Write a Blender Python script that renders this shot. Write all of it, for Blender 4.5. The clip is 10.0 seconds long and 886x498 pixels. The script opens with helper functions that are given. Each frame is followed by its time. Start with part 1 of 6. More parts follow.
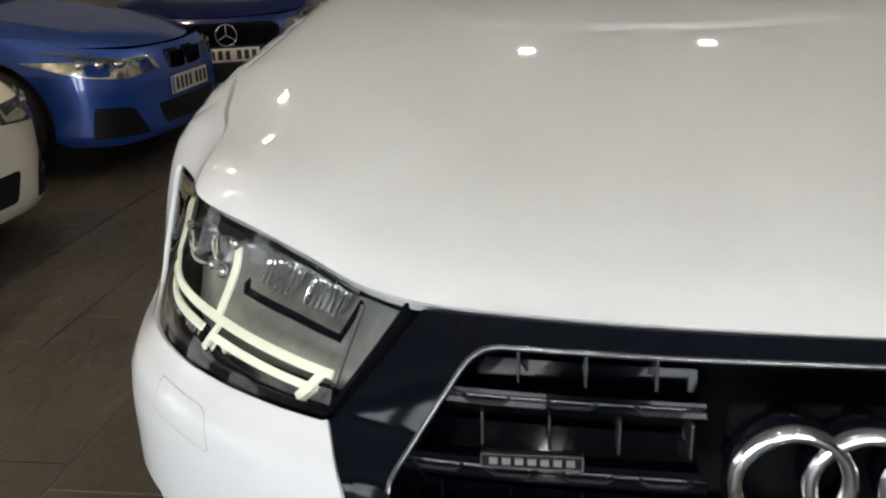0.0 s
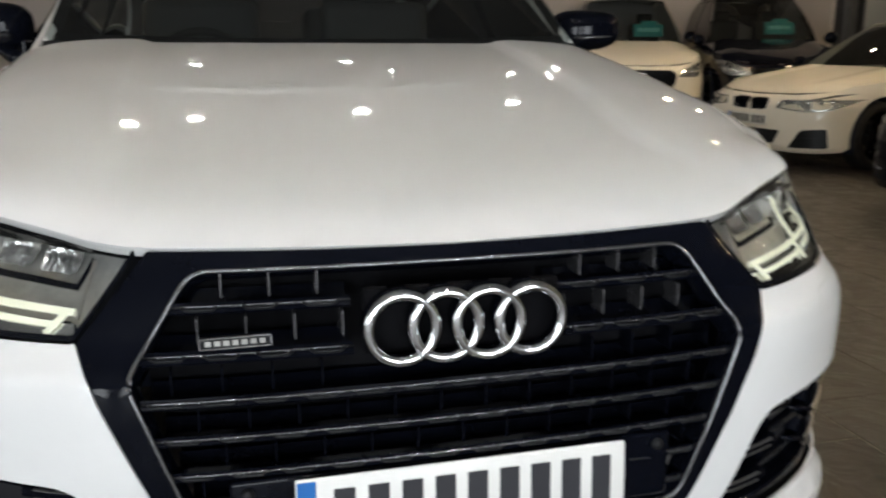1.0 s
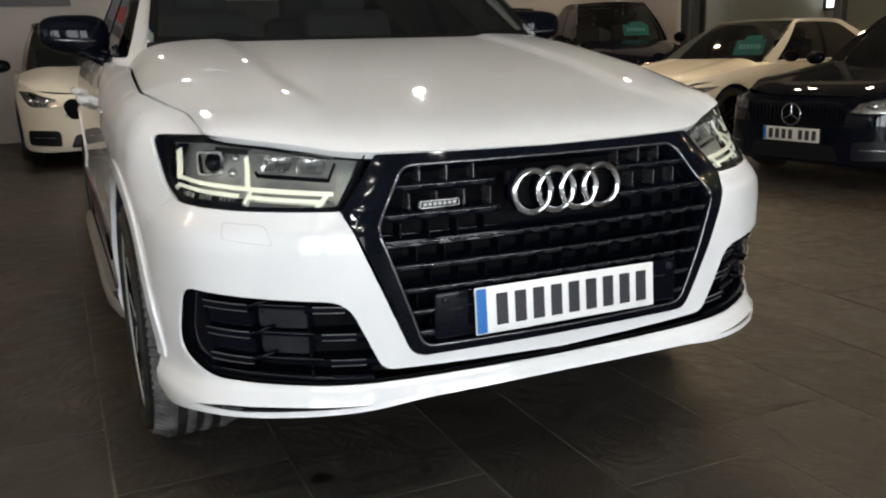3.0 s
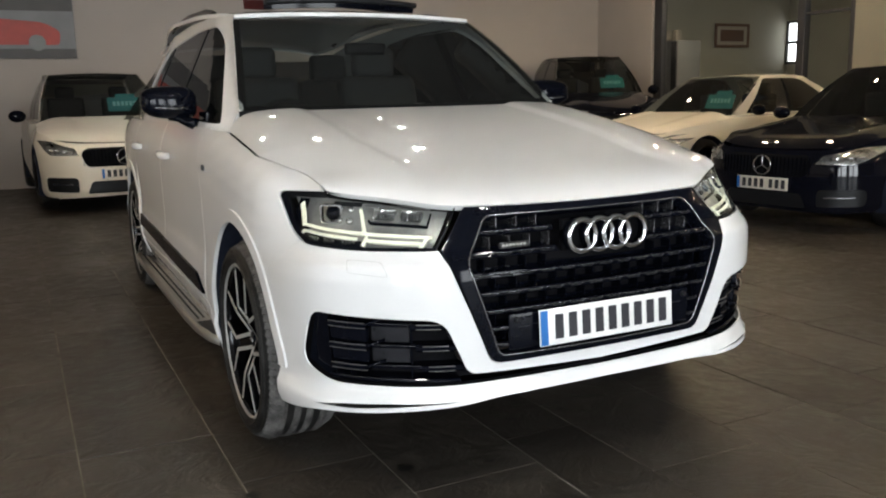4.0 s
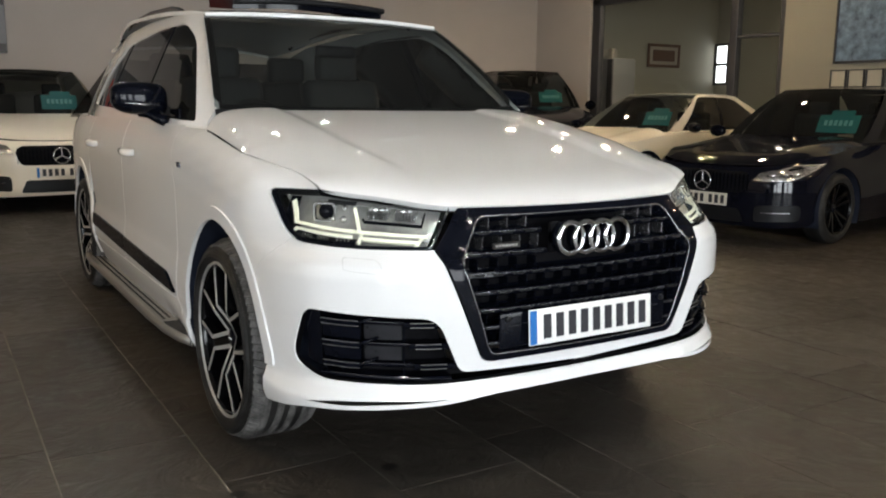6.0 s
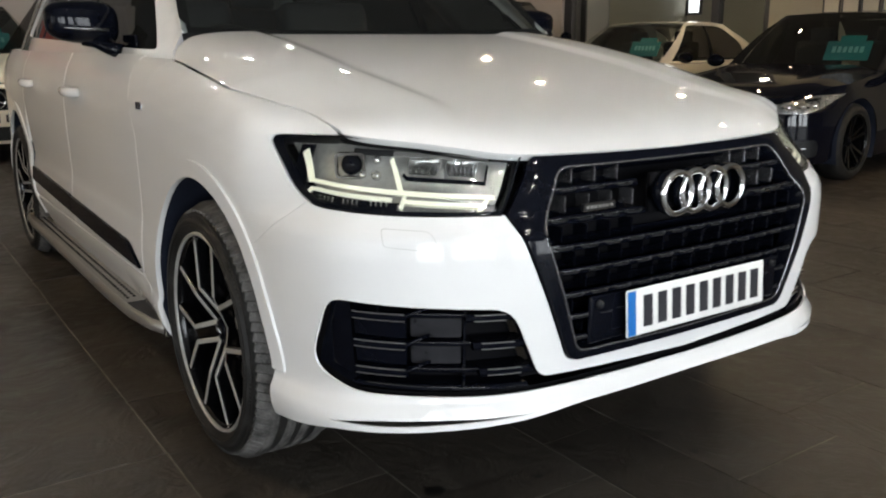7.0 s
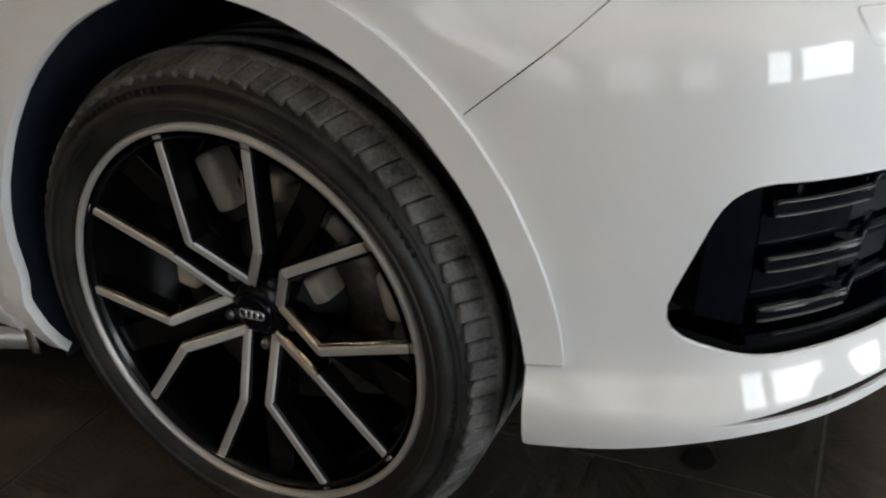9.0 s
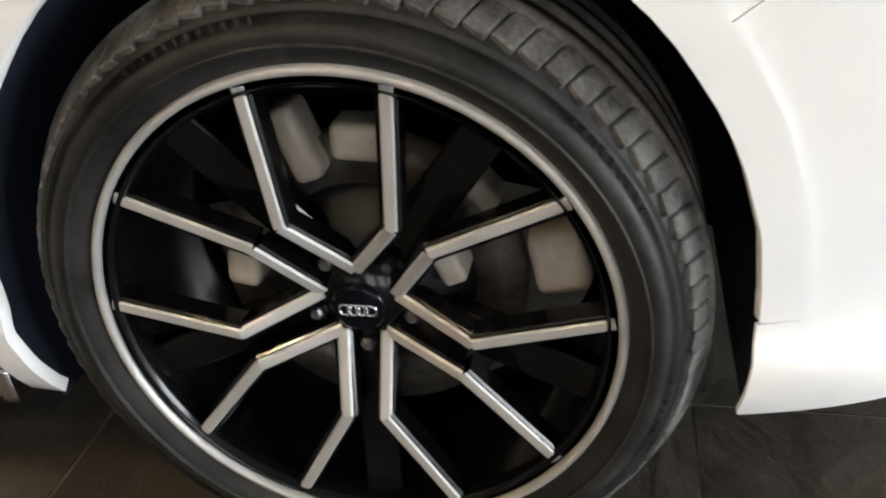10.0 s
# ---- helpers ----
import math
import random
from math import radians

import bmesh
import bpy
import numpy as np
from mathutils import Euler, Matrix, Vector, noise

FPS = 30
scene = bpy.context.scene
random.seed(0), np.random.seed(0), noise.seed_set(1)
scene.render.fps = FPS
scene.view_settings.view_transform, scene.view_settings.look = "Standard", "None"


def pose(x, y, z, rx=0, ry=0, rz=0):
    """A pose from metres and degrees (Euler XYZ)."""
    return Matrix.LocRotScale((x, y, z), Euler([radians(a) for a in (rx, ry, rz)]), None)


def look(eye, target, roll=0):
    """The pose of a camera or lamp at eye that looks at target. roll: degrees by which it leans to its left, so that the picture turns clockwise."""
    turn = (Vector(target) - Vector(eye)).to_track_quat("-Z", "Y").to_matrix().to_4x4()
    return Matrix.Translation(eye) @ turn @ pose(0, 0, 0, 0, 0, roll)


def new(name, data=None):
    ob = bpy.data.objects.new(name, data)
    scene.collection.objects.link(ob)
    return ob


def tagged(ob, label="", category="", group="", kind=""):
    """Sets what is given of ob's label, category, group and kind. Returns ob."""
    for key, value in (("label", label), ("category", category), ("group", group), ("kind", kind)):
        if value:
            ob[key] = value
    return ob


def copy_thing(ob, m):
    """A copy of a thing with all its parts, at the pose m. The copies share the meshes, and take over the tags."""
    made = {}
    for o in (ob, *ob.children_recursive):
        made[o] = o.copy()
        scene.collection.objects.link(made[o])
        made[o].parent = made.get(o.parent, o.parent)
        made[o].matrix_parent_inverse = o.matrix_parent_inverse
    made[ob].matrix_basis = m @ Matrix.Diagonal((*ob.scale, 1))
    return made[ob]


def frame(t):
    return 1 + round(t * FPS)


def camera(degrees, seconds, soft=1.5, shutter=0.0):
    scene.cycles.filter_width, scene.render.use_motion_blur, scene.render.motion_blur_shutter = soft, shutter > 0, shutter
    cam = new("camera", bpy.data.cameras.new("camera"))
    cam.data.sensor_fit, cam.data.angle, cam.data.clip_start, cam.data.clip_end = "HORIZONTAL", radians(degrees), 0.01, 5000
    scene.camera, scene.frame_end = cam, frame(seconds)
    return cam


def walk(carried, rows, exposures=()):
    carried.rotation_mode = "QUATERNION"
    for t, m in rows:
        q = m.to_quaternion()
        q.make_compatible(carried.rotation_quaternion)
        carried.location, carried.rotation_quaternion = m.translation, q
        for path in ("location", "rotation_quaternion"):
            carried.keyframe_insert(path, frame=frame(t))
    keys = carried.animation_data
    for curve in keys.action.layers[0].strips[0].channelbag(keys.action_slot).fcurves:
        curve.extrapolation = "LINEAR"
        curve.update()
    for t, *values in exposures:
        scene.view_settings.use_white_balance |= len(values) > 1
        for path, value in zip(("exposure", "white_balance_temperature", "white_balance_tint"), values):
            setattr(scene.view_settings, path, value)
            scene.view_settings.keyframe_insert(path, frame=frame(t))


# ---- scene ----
import collections
from mathutils.geometry import delaunay_2d_cdt

cam = camera(55.0, 10.0, soft=2.0, shutter=0.25)
PATH = [
    (0, (-0.32, -0.583, 1.268), (-0.56, 1.28, 0.58), -1.6),
    (0.5, (-0.301, -0.811, 1.246), (-0.349, 1.087, 0.618), -1.6),
    (1, (-0.34, -1.03, 1.206), (0.161, 0.845, 0.723), 0.3),
    (1.5, (-0.448, -1.182, 1.149), (0.298, 0.612, 0.672), -1.1),
    (2, (-0.591, -1.343, 1.134), (0.068, 0.462, 0.6215), -0.8),
    (2.5, (-0.833, -1.508, 1.119), (-0.076, 0.278, 0.631), -0.7),
    (3, (-1.11, -1.643, 1.14), (-0.315, 0.134, 0.683), -1.6),
    (3.2, (-1.21, -1.719, 1.169), (-0.405, 0.057, 0.722), -1.6),
    (4.3, (-1.754, -2.087, 1.252), (-0.857, -0.331, 0.923), -1.1),
    (4.5, (-1.821, -2.092, 1.239), (-0.907, -0.341, 0.921), -0.9),
    (5, (-1.935, -2.208, 1.254), (-0.979, -0.48, 0.937), -0.0),
    (5.2, (-1.945, -2.206, 1.252), (-0.968, -0.49, 0.937), 0.6),
    (6.5, (-1.724, -1.66, 1.189), (-0.671, -0.004, 0.803), 0.0),
    (7, (-1.688, -1.253, 1.159), (-0.594, 0.354, 0.686), -0.3),
    (7.5, (-1.743, -0.821, 1.121), (-0.534, 0.684, 0.599), -0.8),
    (8, (-1.755, -0.402, 1.044), (-0.36, 0.88, 0.403), -1.2),
    (8.5, (-1.765, -0.028, 1.0), (-0.259, 1.034, 0.223), -1.6),
    (9, (-1.706, 0.286, 0.942), (-0.114, 1.127, 0.071), -4.4),
    (9.5, (-1.663, 0.546, 0.886), (-0.031, 1.121, -0.116), -4.4),
    (10, (-1.639, 0.744, 0.887), (0.035, 1.125, -0.139), -4.3),
]
walk(cam, [(t, look(eye, target, roll)) for t, eye, target, roll in PATH], [(0.0, 0.16), (3.0, 0.26), (4.3, 0.46), (6.5, 0.45), (7.2, 0.32), (8.0, 0.08), (9.0, 0.0), (9.5, 0.55), (10.0, 1.36)])

# ---- world, light ----
world = bpy.data.worlds.new("world")
scene.world = world
world.use_nodes = True
wn = world.node_tree.nodes
sky = wn.new("ShaderNodeTexSky")
sky.sky_type, sky.sun_disc = "NISHITA", False
sky.sun_elevation, sky.sun_rotation = radians(38), radians(200)
world.node_tree.links.new(sky.outputs[0], wn["Background"].inputs[0])
wn["Background"].inputs[1].default_value = 0.12


def area_lamp(name, m, size_x, size_y, watts, colour):
    data = bpy.data.lights.new(name, "AREA")
    data.shape, data.size, data.size_y, data.energy, data.color = "RECTANGLE", size_x, size_y, watts, colour
    ob = new(name, data)
    ob.matrix_world = m
    return ob


# daylight standing in the glazed bays behind the walk
for x, w in ((-5.4, 1.7), (-2.6, 2.6), (0.6, 1.2), (2.3, 1.4)):
    area_lamp("shopfront_daylight", look((x, -6.9, 1.45), (x, 0, 1.45)), w, 2.4, 55 * w, (0.885, 0.95, 1.0))
# fill light from unseen side bays, added to brighten the suv's flank and wheel
for y in (-4.6, -2.0, 0.6):
    area_lamp("side_fill", look((-8.9, y, 1.55), (0, y, 1.55)), 1.7, 2.5, 9, (0.95, 0.98, 1.0))


# ---- materials ----
def mat(name, base, rough=0.5, metal=0.0, vary=0.06, scale=8.0, fine=90.0, bump=0.0, coat=0.0, spec=0.5, tint=None, rough_vary=0.08, per_piece=0.0):
    m = bpy.data.materials.new(name)
    m.use_nodes = True
    nt = m.node_tree
    n, l = nt.nodes, nt.links
    b = n["Principled BSDF"]
    b.inputs["Roughness"].default_value, b.inputs["Metallic"].default_value = rough, metal
    b.inputs["Coat Weight"].default_value, b.inputs["Coat Roughness"].default_value = coat, 0.03
    b.inputs["Specular IOR Level"].default_value = spec
    tc = n.new("ShaderNodeTexCoord")
    big, small = n.new("ShaderNodeTexNoise"), n.new("ShaderNodeTexNoise")
    big.inputs["Scale"].default_value, small.inputs["Scale"].default_value = scale, fine
    big.inputs["Detail"].default_value = 5
    l.new(tc.outputs["Object"], big.inputs["Vector"]), l.new(tc.outputs["Object"], small.inputs["Vector"])
    mix = n.new("ShaderNodeMath")
    mix.operation = "MULTIPLY_ADD"
    mix.inputs[1].default_value = 0.4
    l.new(small.outputs["Fac"], mix.inputs[0]), l.new(big.outputs["Fac"], mix.inputs[2])
    ramp = n.new("ShaderNodeValToRGB")
    ramp.color_ramp.elements[0].position, ramp.color_ramp.elements[1].position = 0.45, 0.95
    c2 = tint or base
    ramp.color_ramp.elements[0].color = (*[max(0, v * (1 - vary)) for v in base], 1)
    ramp.color_ramp.elements[1].color = (*[min(1, v * (1 + vary)) for v in c2], 1)
    l.new(mix.outputs[0], ramp.inputs[0])
    out = ramp.outputs[0]
    if per_piece:
        info, hsv, mr = n.new("ShaderNodeObjectInfo"), n.new("ShaderNodeHueSaturation"), n.new("ShaderNodeMapRange")
        l.new(info.outputs["Random"], mr.inputs[0])
        mr.inputs[3].default_value, mr.inputs[4].default_value = 1 - per_piece, 1 + per_piece
        l.new(mr.outputs[0], hsv.inputs["Value"]), l.new(out, hsv.inputs["Color"])
        out = hsv.outputs[0]
    l.new(out, b.inputs["Base Color"])
    rr = n.new("ShaderNodeMapRange")
    rr.inputs[3].default_value, rr.inputs[4].default_value = max(0.01, rough - rough_vary), rough + rough_vary
    l.new(big.outputs["Fac"], rr.inputs[0]), l.new(rr.outputs[0], b.inputs["Roughness"])
    if bump:
        bp = n.new("ShaderNodeBump")
        bp.inputs["Strength"].default_value, bp.inputs["Distance"].default_value = bump, 0.01
        l.new(mix.outputs[0], bp.inputs["Height"]), l.new(bp.outputs[0], b.inputs["Normal"])
    return m


def glow(name, colour, strength):
    m = bpy.data.materials.new(name)
    m.use_nodes = True
    b = m.node_tree.nodes["Principled BSDF"]
    b.inputs["Base Color"].default_value = (*colour, 1)
    b.inputs["Emission Color"].default_value, b.inputs["Emission Strength"].default_value = (*colour, 1), strength
    return m


def glass(name, tint, rough=0.0, ior=1.45, haze=0.0):
    m = bpy.data.materials.new(name)
    m.use_nodes = True
    n, l = m.node_tree.nodes, m.node_tree.links
    n.remove(n["Principled BSDF"])
    tr, gl, fr, mx = (n.new("ShaderNode" + k) for k in ("BsdfTransparent", "BsdfGlossy", "Fresnel", "MixShader"))
    tr.inputs[0].default_value = (*tint, 1)
    gl.inputs["Roughness"].default_value, fr.inputs[0].default_value = rough, ior
    l.new(fr.outputs[0], mx.inputs[0]), l.new(tr.outputs[0], mx.inputs[1]), l.new(gl.outputs[0], mx.inputs[2])
    out = mx.outputs[0]
    # painted haze: a pale diffuse share imitates ceiling reflections in the glass
    if haze:
        df, m2 = n.new("ShaderNodeBsdfDiffuse"), n.new("ShaderNodeMixShader")
        df.inputs[0].default_value, m2.inputs[0].default_value = (0.55, 0.55, 0.53, 1), haze
        l.new(out, m2.inputs[1]), l.new(df.outputs[0], m2.inputs[2])
        out = m2.outputs[0]
    l.new(out, n["Material Output"].inputs[0])
    return m


WHITE = mat("white_paint", (0.74, 0.74, 0.735), 0.6, vary=0.015, scale=3, coat=1.0, spec=0.04, rough_vary=0.03)
# white paint tinted cream: the warm lamplight is put into the colour
WARMWHITE = mat("white_paint_warm_lit", (0.75, 0.69, 0.57), 0.6, vary=0.02, coat=1.0, spec=0.04, rough_vary=0.03)
BLUE = mat("blue_metallic_paint", (0.012, 0.06, 0.30), 0.35, metal=0.35, vary=0.08, fine=600, coat=1.0, rough_vary=0.03)
NAVY = mat("dark_blue_paint", (0.008, 0.02, 0.10), 0.35, metal=0.3, vary=0.08, fine=600, coat=1.0, rough_vary=0.03)
BLACKCAR = mat("black_metallic_paint", (0.0040, 0.0045, 0.0085), 0.06, vary=0.1, fine=600, spec=0.36, rough_vary=0.02)
SHOWLAMP = mat("background_lamp_chrome", (0.45, 0.45, 0.45), 0.22, metal=0.85, vary=0.45, scale=22, tint=(0.8, 0.8, 0.8))
GLOSS = mat("gloss_black_plastic", (0.003, 0.0036, 0.0065), 0.07, vary=0.1, spec=0.15, rough_vary=0.02)
SATIN = mat("satin_black_plastic", (0.008, 0.0085, 0.010), 0.42, spec=0.22, vary=0.12, fine=300, bump=0.02)
# near-black for undersides, backings and the added sheets behind joints
VOID = mat("near_black", (0.004, 0.004, 0.005), 0.8, spec=0.08, vary=0.2)
LINER = mat("wheel_arch_liner", (0.018, 0.0215, 0.034), 0.8, spec=0.08, vary=0.25, scale=14, bump=0.06)
RUBBER = mat("tyre_rubber", (0.0075, 0.0073, 0.0071), 0.50, spec=0.24, vary=0.40, scale=13, fine=150, bump=0.12, tint=(0.021, 0.0200, 0.0188))
RIM = mat("gloss_black_alloy", (0.003, 0.003, 0.0035), 0.16, vary=0.15, spec=0.3)
ALU = mat("machined_aluminium", (0.42, 0.41, 0.39), 0.42, metal=0.35, vary=0.07, scale=20, fine=400, bump=0.01)
CHROME = mat("chrome", (0.86, 0.86, 0.87), 0.09, metal=1.0, vary=0.03, rough_vary=0.03)
DARKCHROME = mat("dark_chrome", (0.19, 0.19, 0.20), 0.25, metal=0.8, vary=0.06)
SILVER = mat("brushed_silver", (0.42, 0.41, 0.39), 0.38, metal=0.8, vary=0.08, fine=350, bump=0.02)
DISC = mat("brake_disc_steel", (0.02, 0.018, 0.016), 0.45, metal=0.5, vary=0.25, scale=30, tint=(0.10, 0.088, 0.075))
TREAD = mat("worn_tread_rubber", (0.026, 0.0255, 0.025), 0.62, spec=0.3, vary=0.5, scale=22, fine=180, bump=0.3, tint=(0.105, 0.101, 0.096))
CALIPER = mat("caliper_iron", (0.33, 0.29, 0.24), 0.6, vary=0.2, scale=25, bump=0.05)
REFLECTOR = mat("lamp_reflector", (0.72, 0.72, 0.71), 0.16, metal=0.9, vary=0.1, scale=40)
HOUSING = mat("lamp_housing", (0.42, 0.42, 0.40), 0.32, metal=0.5, vary=0.25, scale=16)
DRL = glow("running_light", (0.84, 0.85, 0.70), 0.19)
DRL_DIM = glow("running_light_soft", (0.82, 0.83, 0.70), 0.12)
LENS = glass("headlight_lens", (0.93, 0.94, 0.93))
GLASS = glass("windscreen_glass", (0.34, 0.38, 0.37), ior=1.55, haze=0.010)
SIDEGLASS = glass("side_glass", (0.22, 0.23, 0.225), ior=1.5)
PRIVACY = glass("privacy_glass", (0.16, 0.16, 0.17))
PANE = glass("office_glass", (0.80, 0.81, 0.79))
PLATE = mat("plate_white", (0.78, 0.78, 0.76), 0.35, vary=0.03, coat=0.4)
# yellower plate white for the parked cars
PLATEY = mat("plate_yellowish_white", (0.66, 0.62, 0.53), 0.4, vary=0.05, coat=0.4)
INK = mat("plate_ink", (0.02, 0.02, 0.025), 0.45, vary=0.1)
BAND = mat("plate_blue_band", (0.008, 0.13, 0.42), 0.4, vary=0.05)
TEAL = mat("teal_card", (0.0, 0.20, 0.21), 0.45, vary=0.05)
TEALTEXT = mat("pale_print", (0.25, 0.55, 0.55), 0.5, vary=0.05)
CLOTH = mat("dark_cloth", (0.014, 0.014, 0.015), 0.85, spec=0.2, vary=0.2, fine=500, bump=0.05)
CABIN = mat("cabin_grey", (0.032, 0.033, 0.032), 0.7, vary=0.12, fine=300, bump=0.03)


def slate(name):
    """Riven slate: broad tone, cloudy stains and layered ridges, a soft polish worn into the high parts."""
    m = bpy.data.materials.new(name)
    m.use_nodes = True
    n, l = m.node_tree.nodes, m.node_tree.links
    b = n["Principled BSDF"]
    b.inputs["Specular IOR Level"].default_value = 0.34
    geo, info = n.new("ShaderNodeNewGeometry"), n.new("ShaderNodeObjectInfo")
    off = n.new("ShaderNodeVectorMath")
    off.operation = "MULTIPLY_ADD"
    off.inputs[1].default_value = (1, 1, 1)
    push = n.new("ShaderNodeCombineXYZ")
    mul = n.new("ShaderNodeMath")
    mul.operation, mul.inputs[1].default_value = "MULTIPLY", 37.0
    l.new(info.outputs["Random"], mul.inputs[0])
    for k in range(3):
        l.new(mul.outputs[0], push.inputs[k])
    l.new(geo.outputs["Position"], off.inputs[0]), l.new(push.outputs[0], off.inputs[2])

    def noise(scale, detail, rough, warp):
        t = n.new("ShaderNodeTexNoise")
        for key, v in (("Scale", scale), ("Detail", detail), ("Roughness", rough), ("Distortion", warp)):
            t.inputs[key].default_value = v
        l.new(off.outputs[0], t.inputs["Vector"])
        return t.outputs["Fac"]

    broad, cloud, ridge, grain = noise(1.7, 3, 0.5, 0.3), noise(7.0, 7, 0.62, 1.2), noise(4.2, 8, 0.60, 2.2), noise(95, 3, 0.6, 0.0)

    def calc(op, a, c):
        t = n.new("ShaderNodeMath")
        t.operation = op
        for k, v in enumerate((a, c)):
            if isinstance(v, (int, float)):
                t.inputs[k].default_value = v
            else:
                l.new(v, t.inputs[k])
        return t.outputs[0]

    tone = calc("ADD", calc("ADD", calc("MULTIPLY", broad, 0.40), calc("MULTIPLY", cloud, 0.45)), calc("MULTIPLY", grain, 0.15))
    ramp = n.new("ShaderNodeValToRGB")
    e = ramp.color_ramp.elements
    e[0].position, e[0].color = 0.33, (0.025, 0.0212, 0.0175, 1)
    e[1].position, e[1].color = 0.70, (0.088, 0.075, 0.061, 1)
    mid = e.new(0.50)
    mid.color = (0.043, 0.0365, 0.030, 1)
    l.new(tone, ramp.inputs[0])
    hsv, mr = n.new("ShaderNodeHueSaturation"), n.new("ShaderNodeMapRange")
    mr.inputs[3].default_value, mr.inputs[4].default_value = 0.82, 1.18
    l.new(info.outputs["Random"], mr.inputs[0]), l.new(mr.outputs[0], hsv.inputs["Value"]), l.new(ramp.outputs[0], hsv.inputs["Color"])
    l.new(hsv.outputs[0], b.inputs["Base Color"])
    rr = n.new("ShaderNodeMapRange")
    rr.inputs[1].default_value, rr.inputs[2].default_value, rr.inputs[3].default_value, rr.inputs[4].default_value = 0.3, 0.7, 0.30, 0.56
    l.new(cloud, rr.inputs[0]), l.new(rr.outputs[0], b.inputs["Roughness"])
    height = calc("ADD", calc("MULTIPLY", ridge, 1.0), calc("MULTIPLY", grain, 0.06))
    bp = n.new("ShaderNodeBump")
    bp.inputs["Strength"].default_value, bp.inputs["Distance"].default_value = 0.55, 0.018
    l.new(height, bp.inputs["Height"]), l.new(bp.outputs[0], b.inputs["Normal"])
    return m


SLATE = slate("slate_slab")
GROUT = mat("joint_grout", (0.10, 0.090, 0.078), 0.85, vary=0.45, scale=3, bump=0.2, tint=(0.24, 0.22, 0.19))
STAIN = mat("oil_stain", (0.010, 0.009, 0.008), 0.45, vary=0.2, scale=20)
PLASTER = mat("painted_plaster", (0.43, 0.39, 0.355), 0.85, vary=0.04, scale=1.2, fine=60, bump=0.04)
BRICK = mat("dark_render", (0.16, 0.15, 0.14), 0.9, vary=0.12, scale=2, bump=0.05)
DUCT = mat("duct_grey", (0.021, 0.021, 0.024), 0.30, vary=0.2, scale=40, fine=500, bump=0.05, spec=0.2)
OFFICE = mat("office_paint", (0.36, 0.34, 0.28), 0.85, vary=0.04, scale=1.5, fine=60, bump=0.03)
# office paint toned down: the east wall's weaker light is put into the colour
EASTDIM = mat("olive_grey_dimmed", (0.24, 0.225, 0.18), 0.85, vary=0.05, scale=1.5, fine=60, bump=0.03)
CEIL = mat("ceiling_paint", (0.20, 0.197, 0.19), 0.9, vary=0.05, scale=1.2, bump=0.03)
FRAME = mat("anthracite_frame", (0.03, 0.03, 0.034), 0.45, vary=0.1)
WOOD = mat("dark_wood", (0.10, 0.045, 0.025), 0.45, vary=0.25, scale=14, bump=0.04)
PAPER = mat("print_paper", (0.36, 0.32, 0.27), 0.7, vary=0.1)
GREYSKY = mat("print_grey", (0.20, 0.20, 0.21), 0.5, vary=0.15, scale=2)
DARKPRINT = mat("print_dark", (0.075, 0.072, 0.07), 0.5, vary=0.15, scale=3)
REDPRINT = mat("print_red", (0.42, 0.045, 0.03), 0.45, vary=0.12)
BLUEPRINT = mat("print_blue", (0.05, 0.09, 0.15), 0.45, vary=0.5, scale=9, tint=(0.12, 0.18, 0.25))
STEELGREY = mat("grey_steel", (0.22, 0.22, 0.22), 0.5, metal=0.3, vary=0.06)
LAMP = glow("spot_lamp", (1.0, 0.76, 0.47), 720)
LAMPCOOL = glow("led_lamp", (1.0, 0.975, 0.92), 420)
LAMPWHITE = glow("tube_lamp", (1.0, 0.90, 0.70), 95)
DAY = glow("daylight_outside", (0.92, 0.96, 1.0), 3.2)
# glow behind the added side bays
SIDEGLOW = glow("side_fill_glow", (0.92, 0.96, 1.0), 1.3)


# ---- mesh helpers ----
def link(name, me, material, parent=None, label=""):
    ob = new(name, me)
    if material:
        me.materials.append(material)
    ob.parent = parent
    if label:
        ob["label"] = label
    return ob


def part(name, bm, material, parent=None, label=""):
    me = bpy.data.meshes.new(name)
    bm.to_mesh(me)
    bm.free()
    return link(name, me, material, parent, label)


def empty(name, m, label, category, group="", kind=""):
    ob = new(name)
    ob.matrix_basis = m
    return tagged(ob, label, category, group, kind)


def box_bm(cx, cy, cz, sx, sy, sz, bevel=0.0, seg=2, bm=None):
    bm2 = bmesh.new()
    bmesh.ops.create_cube(bm2, size=1)
    bmesh.ops.scale(bm2, vec=(sx, sy, sz), verts=bm2.verts)
    if bevel:
        bmesh.ops.bevel(bm2, geom=bm2.edges[:], offset=bevel, segments=seg, profile=0.6, affect="EDGES")
        for f in bm2.faces:
            f.smooth = seg > 1
    bmesh.ops.translate(bm2, vec=(cx, cy, cz), verts=bm2.verts)
    return join_bm(bm, bm2)


def join_bm(bm, other):
    if bm is None:
        return other
    me = bpy.data.meshes.new("t")
    other.to_mesh(me)
    other.free()
    bm.from_mesh(me)
    bpy.data.meshes.remove(me)
    return bm


def bm_from(verts, faces, smooth=True):
    bm = bmesh.new()
    vs = [bm.verts.new(v) for v in verts]
    for f in faces:
        if len(set(f)) >= 3:
            try:
                bm.faces.new([vs[i] for i in f]).smooth = smooth
            except ValueError:
                pass
    return bm


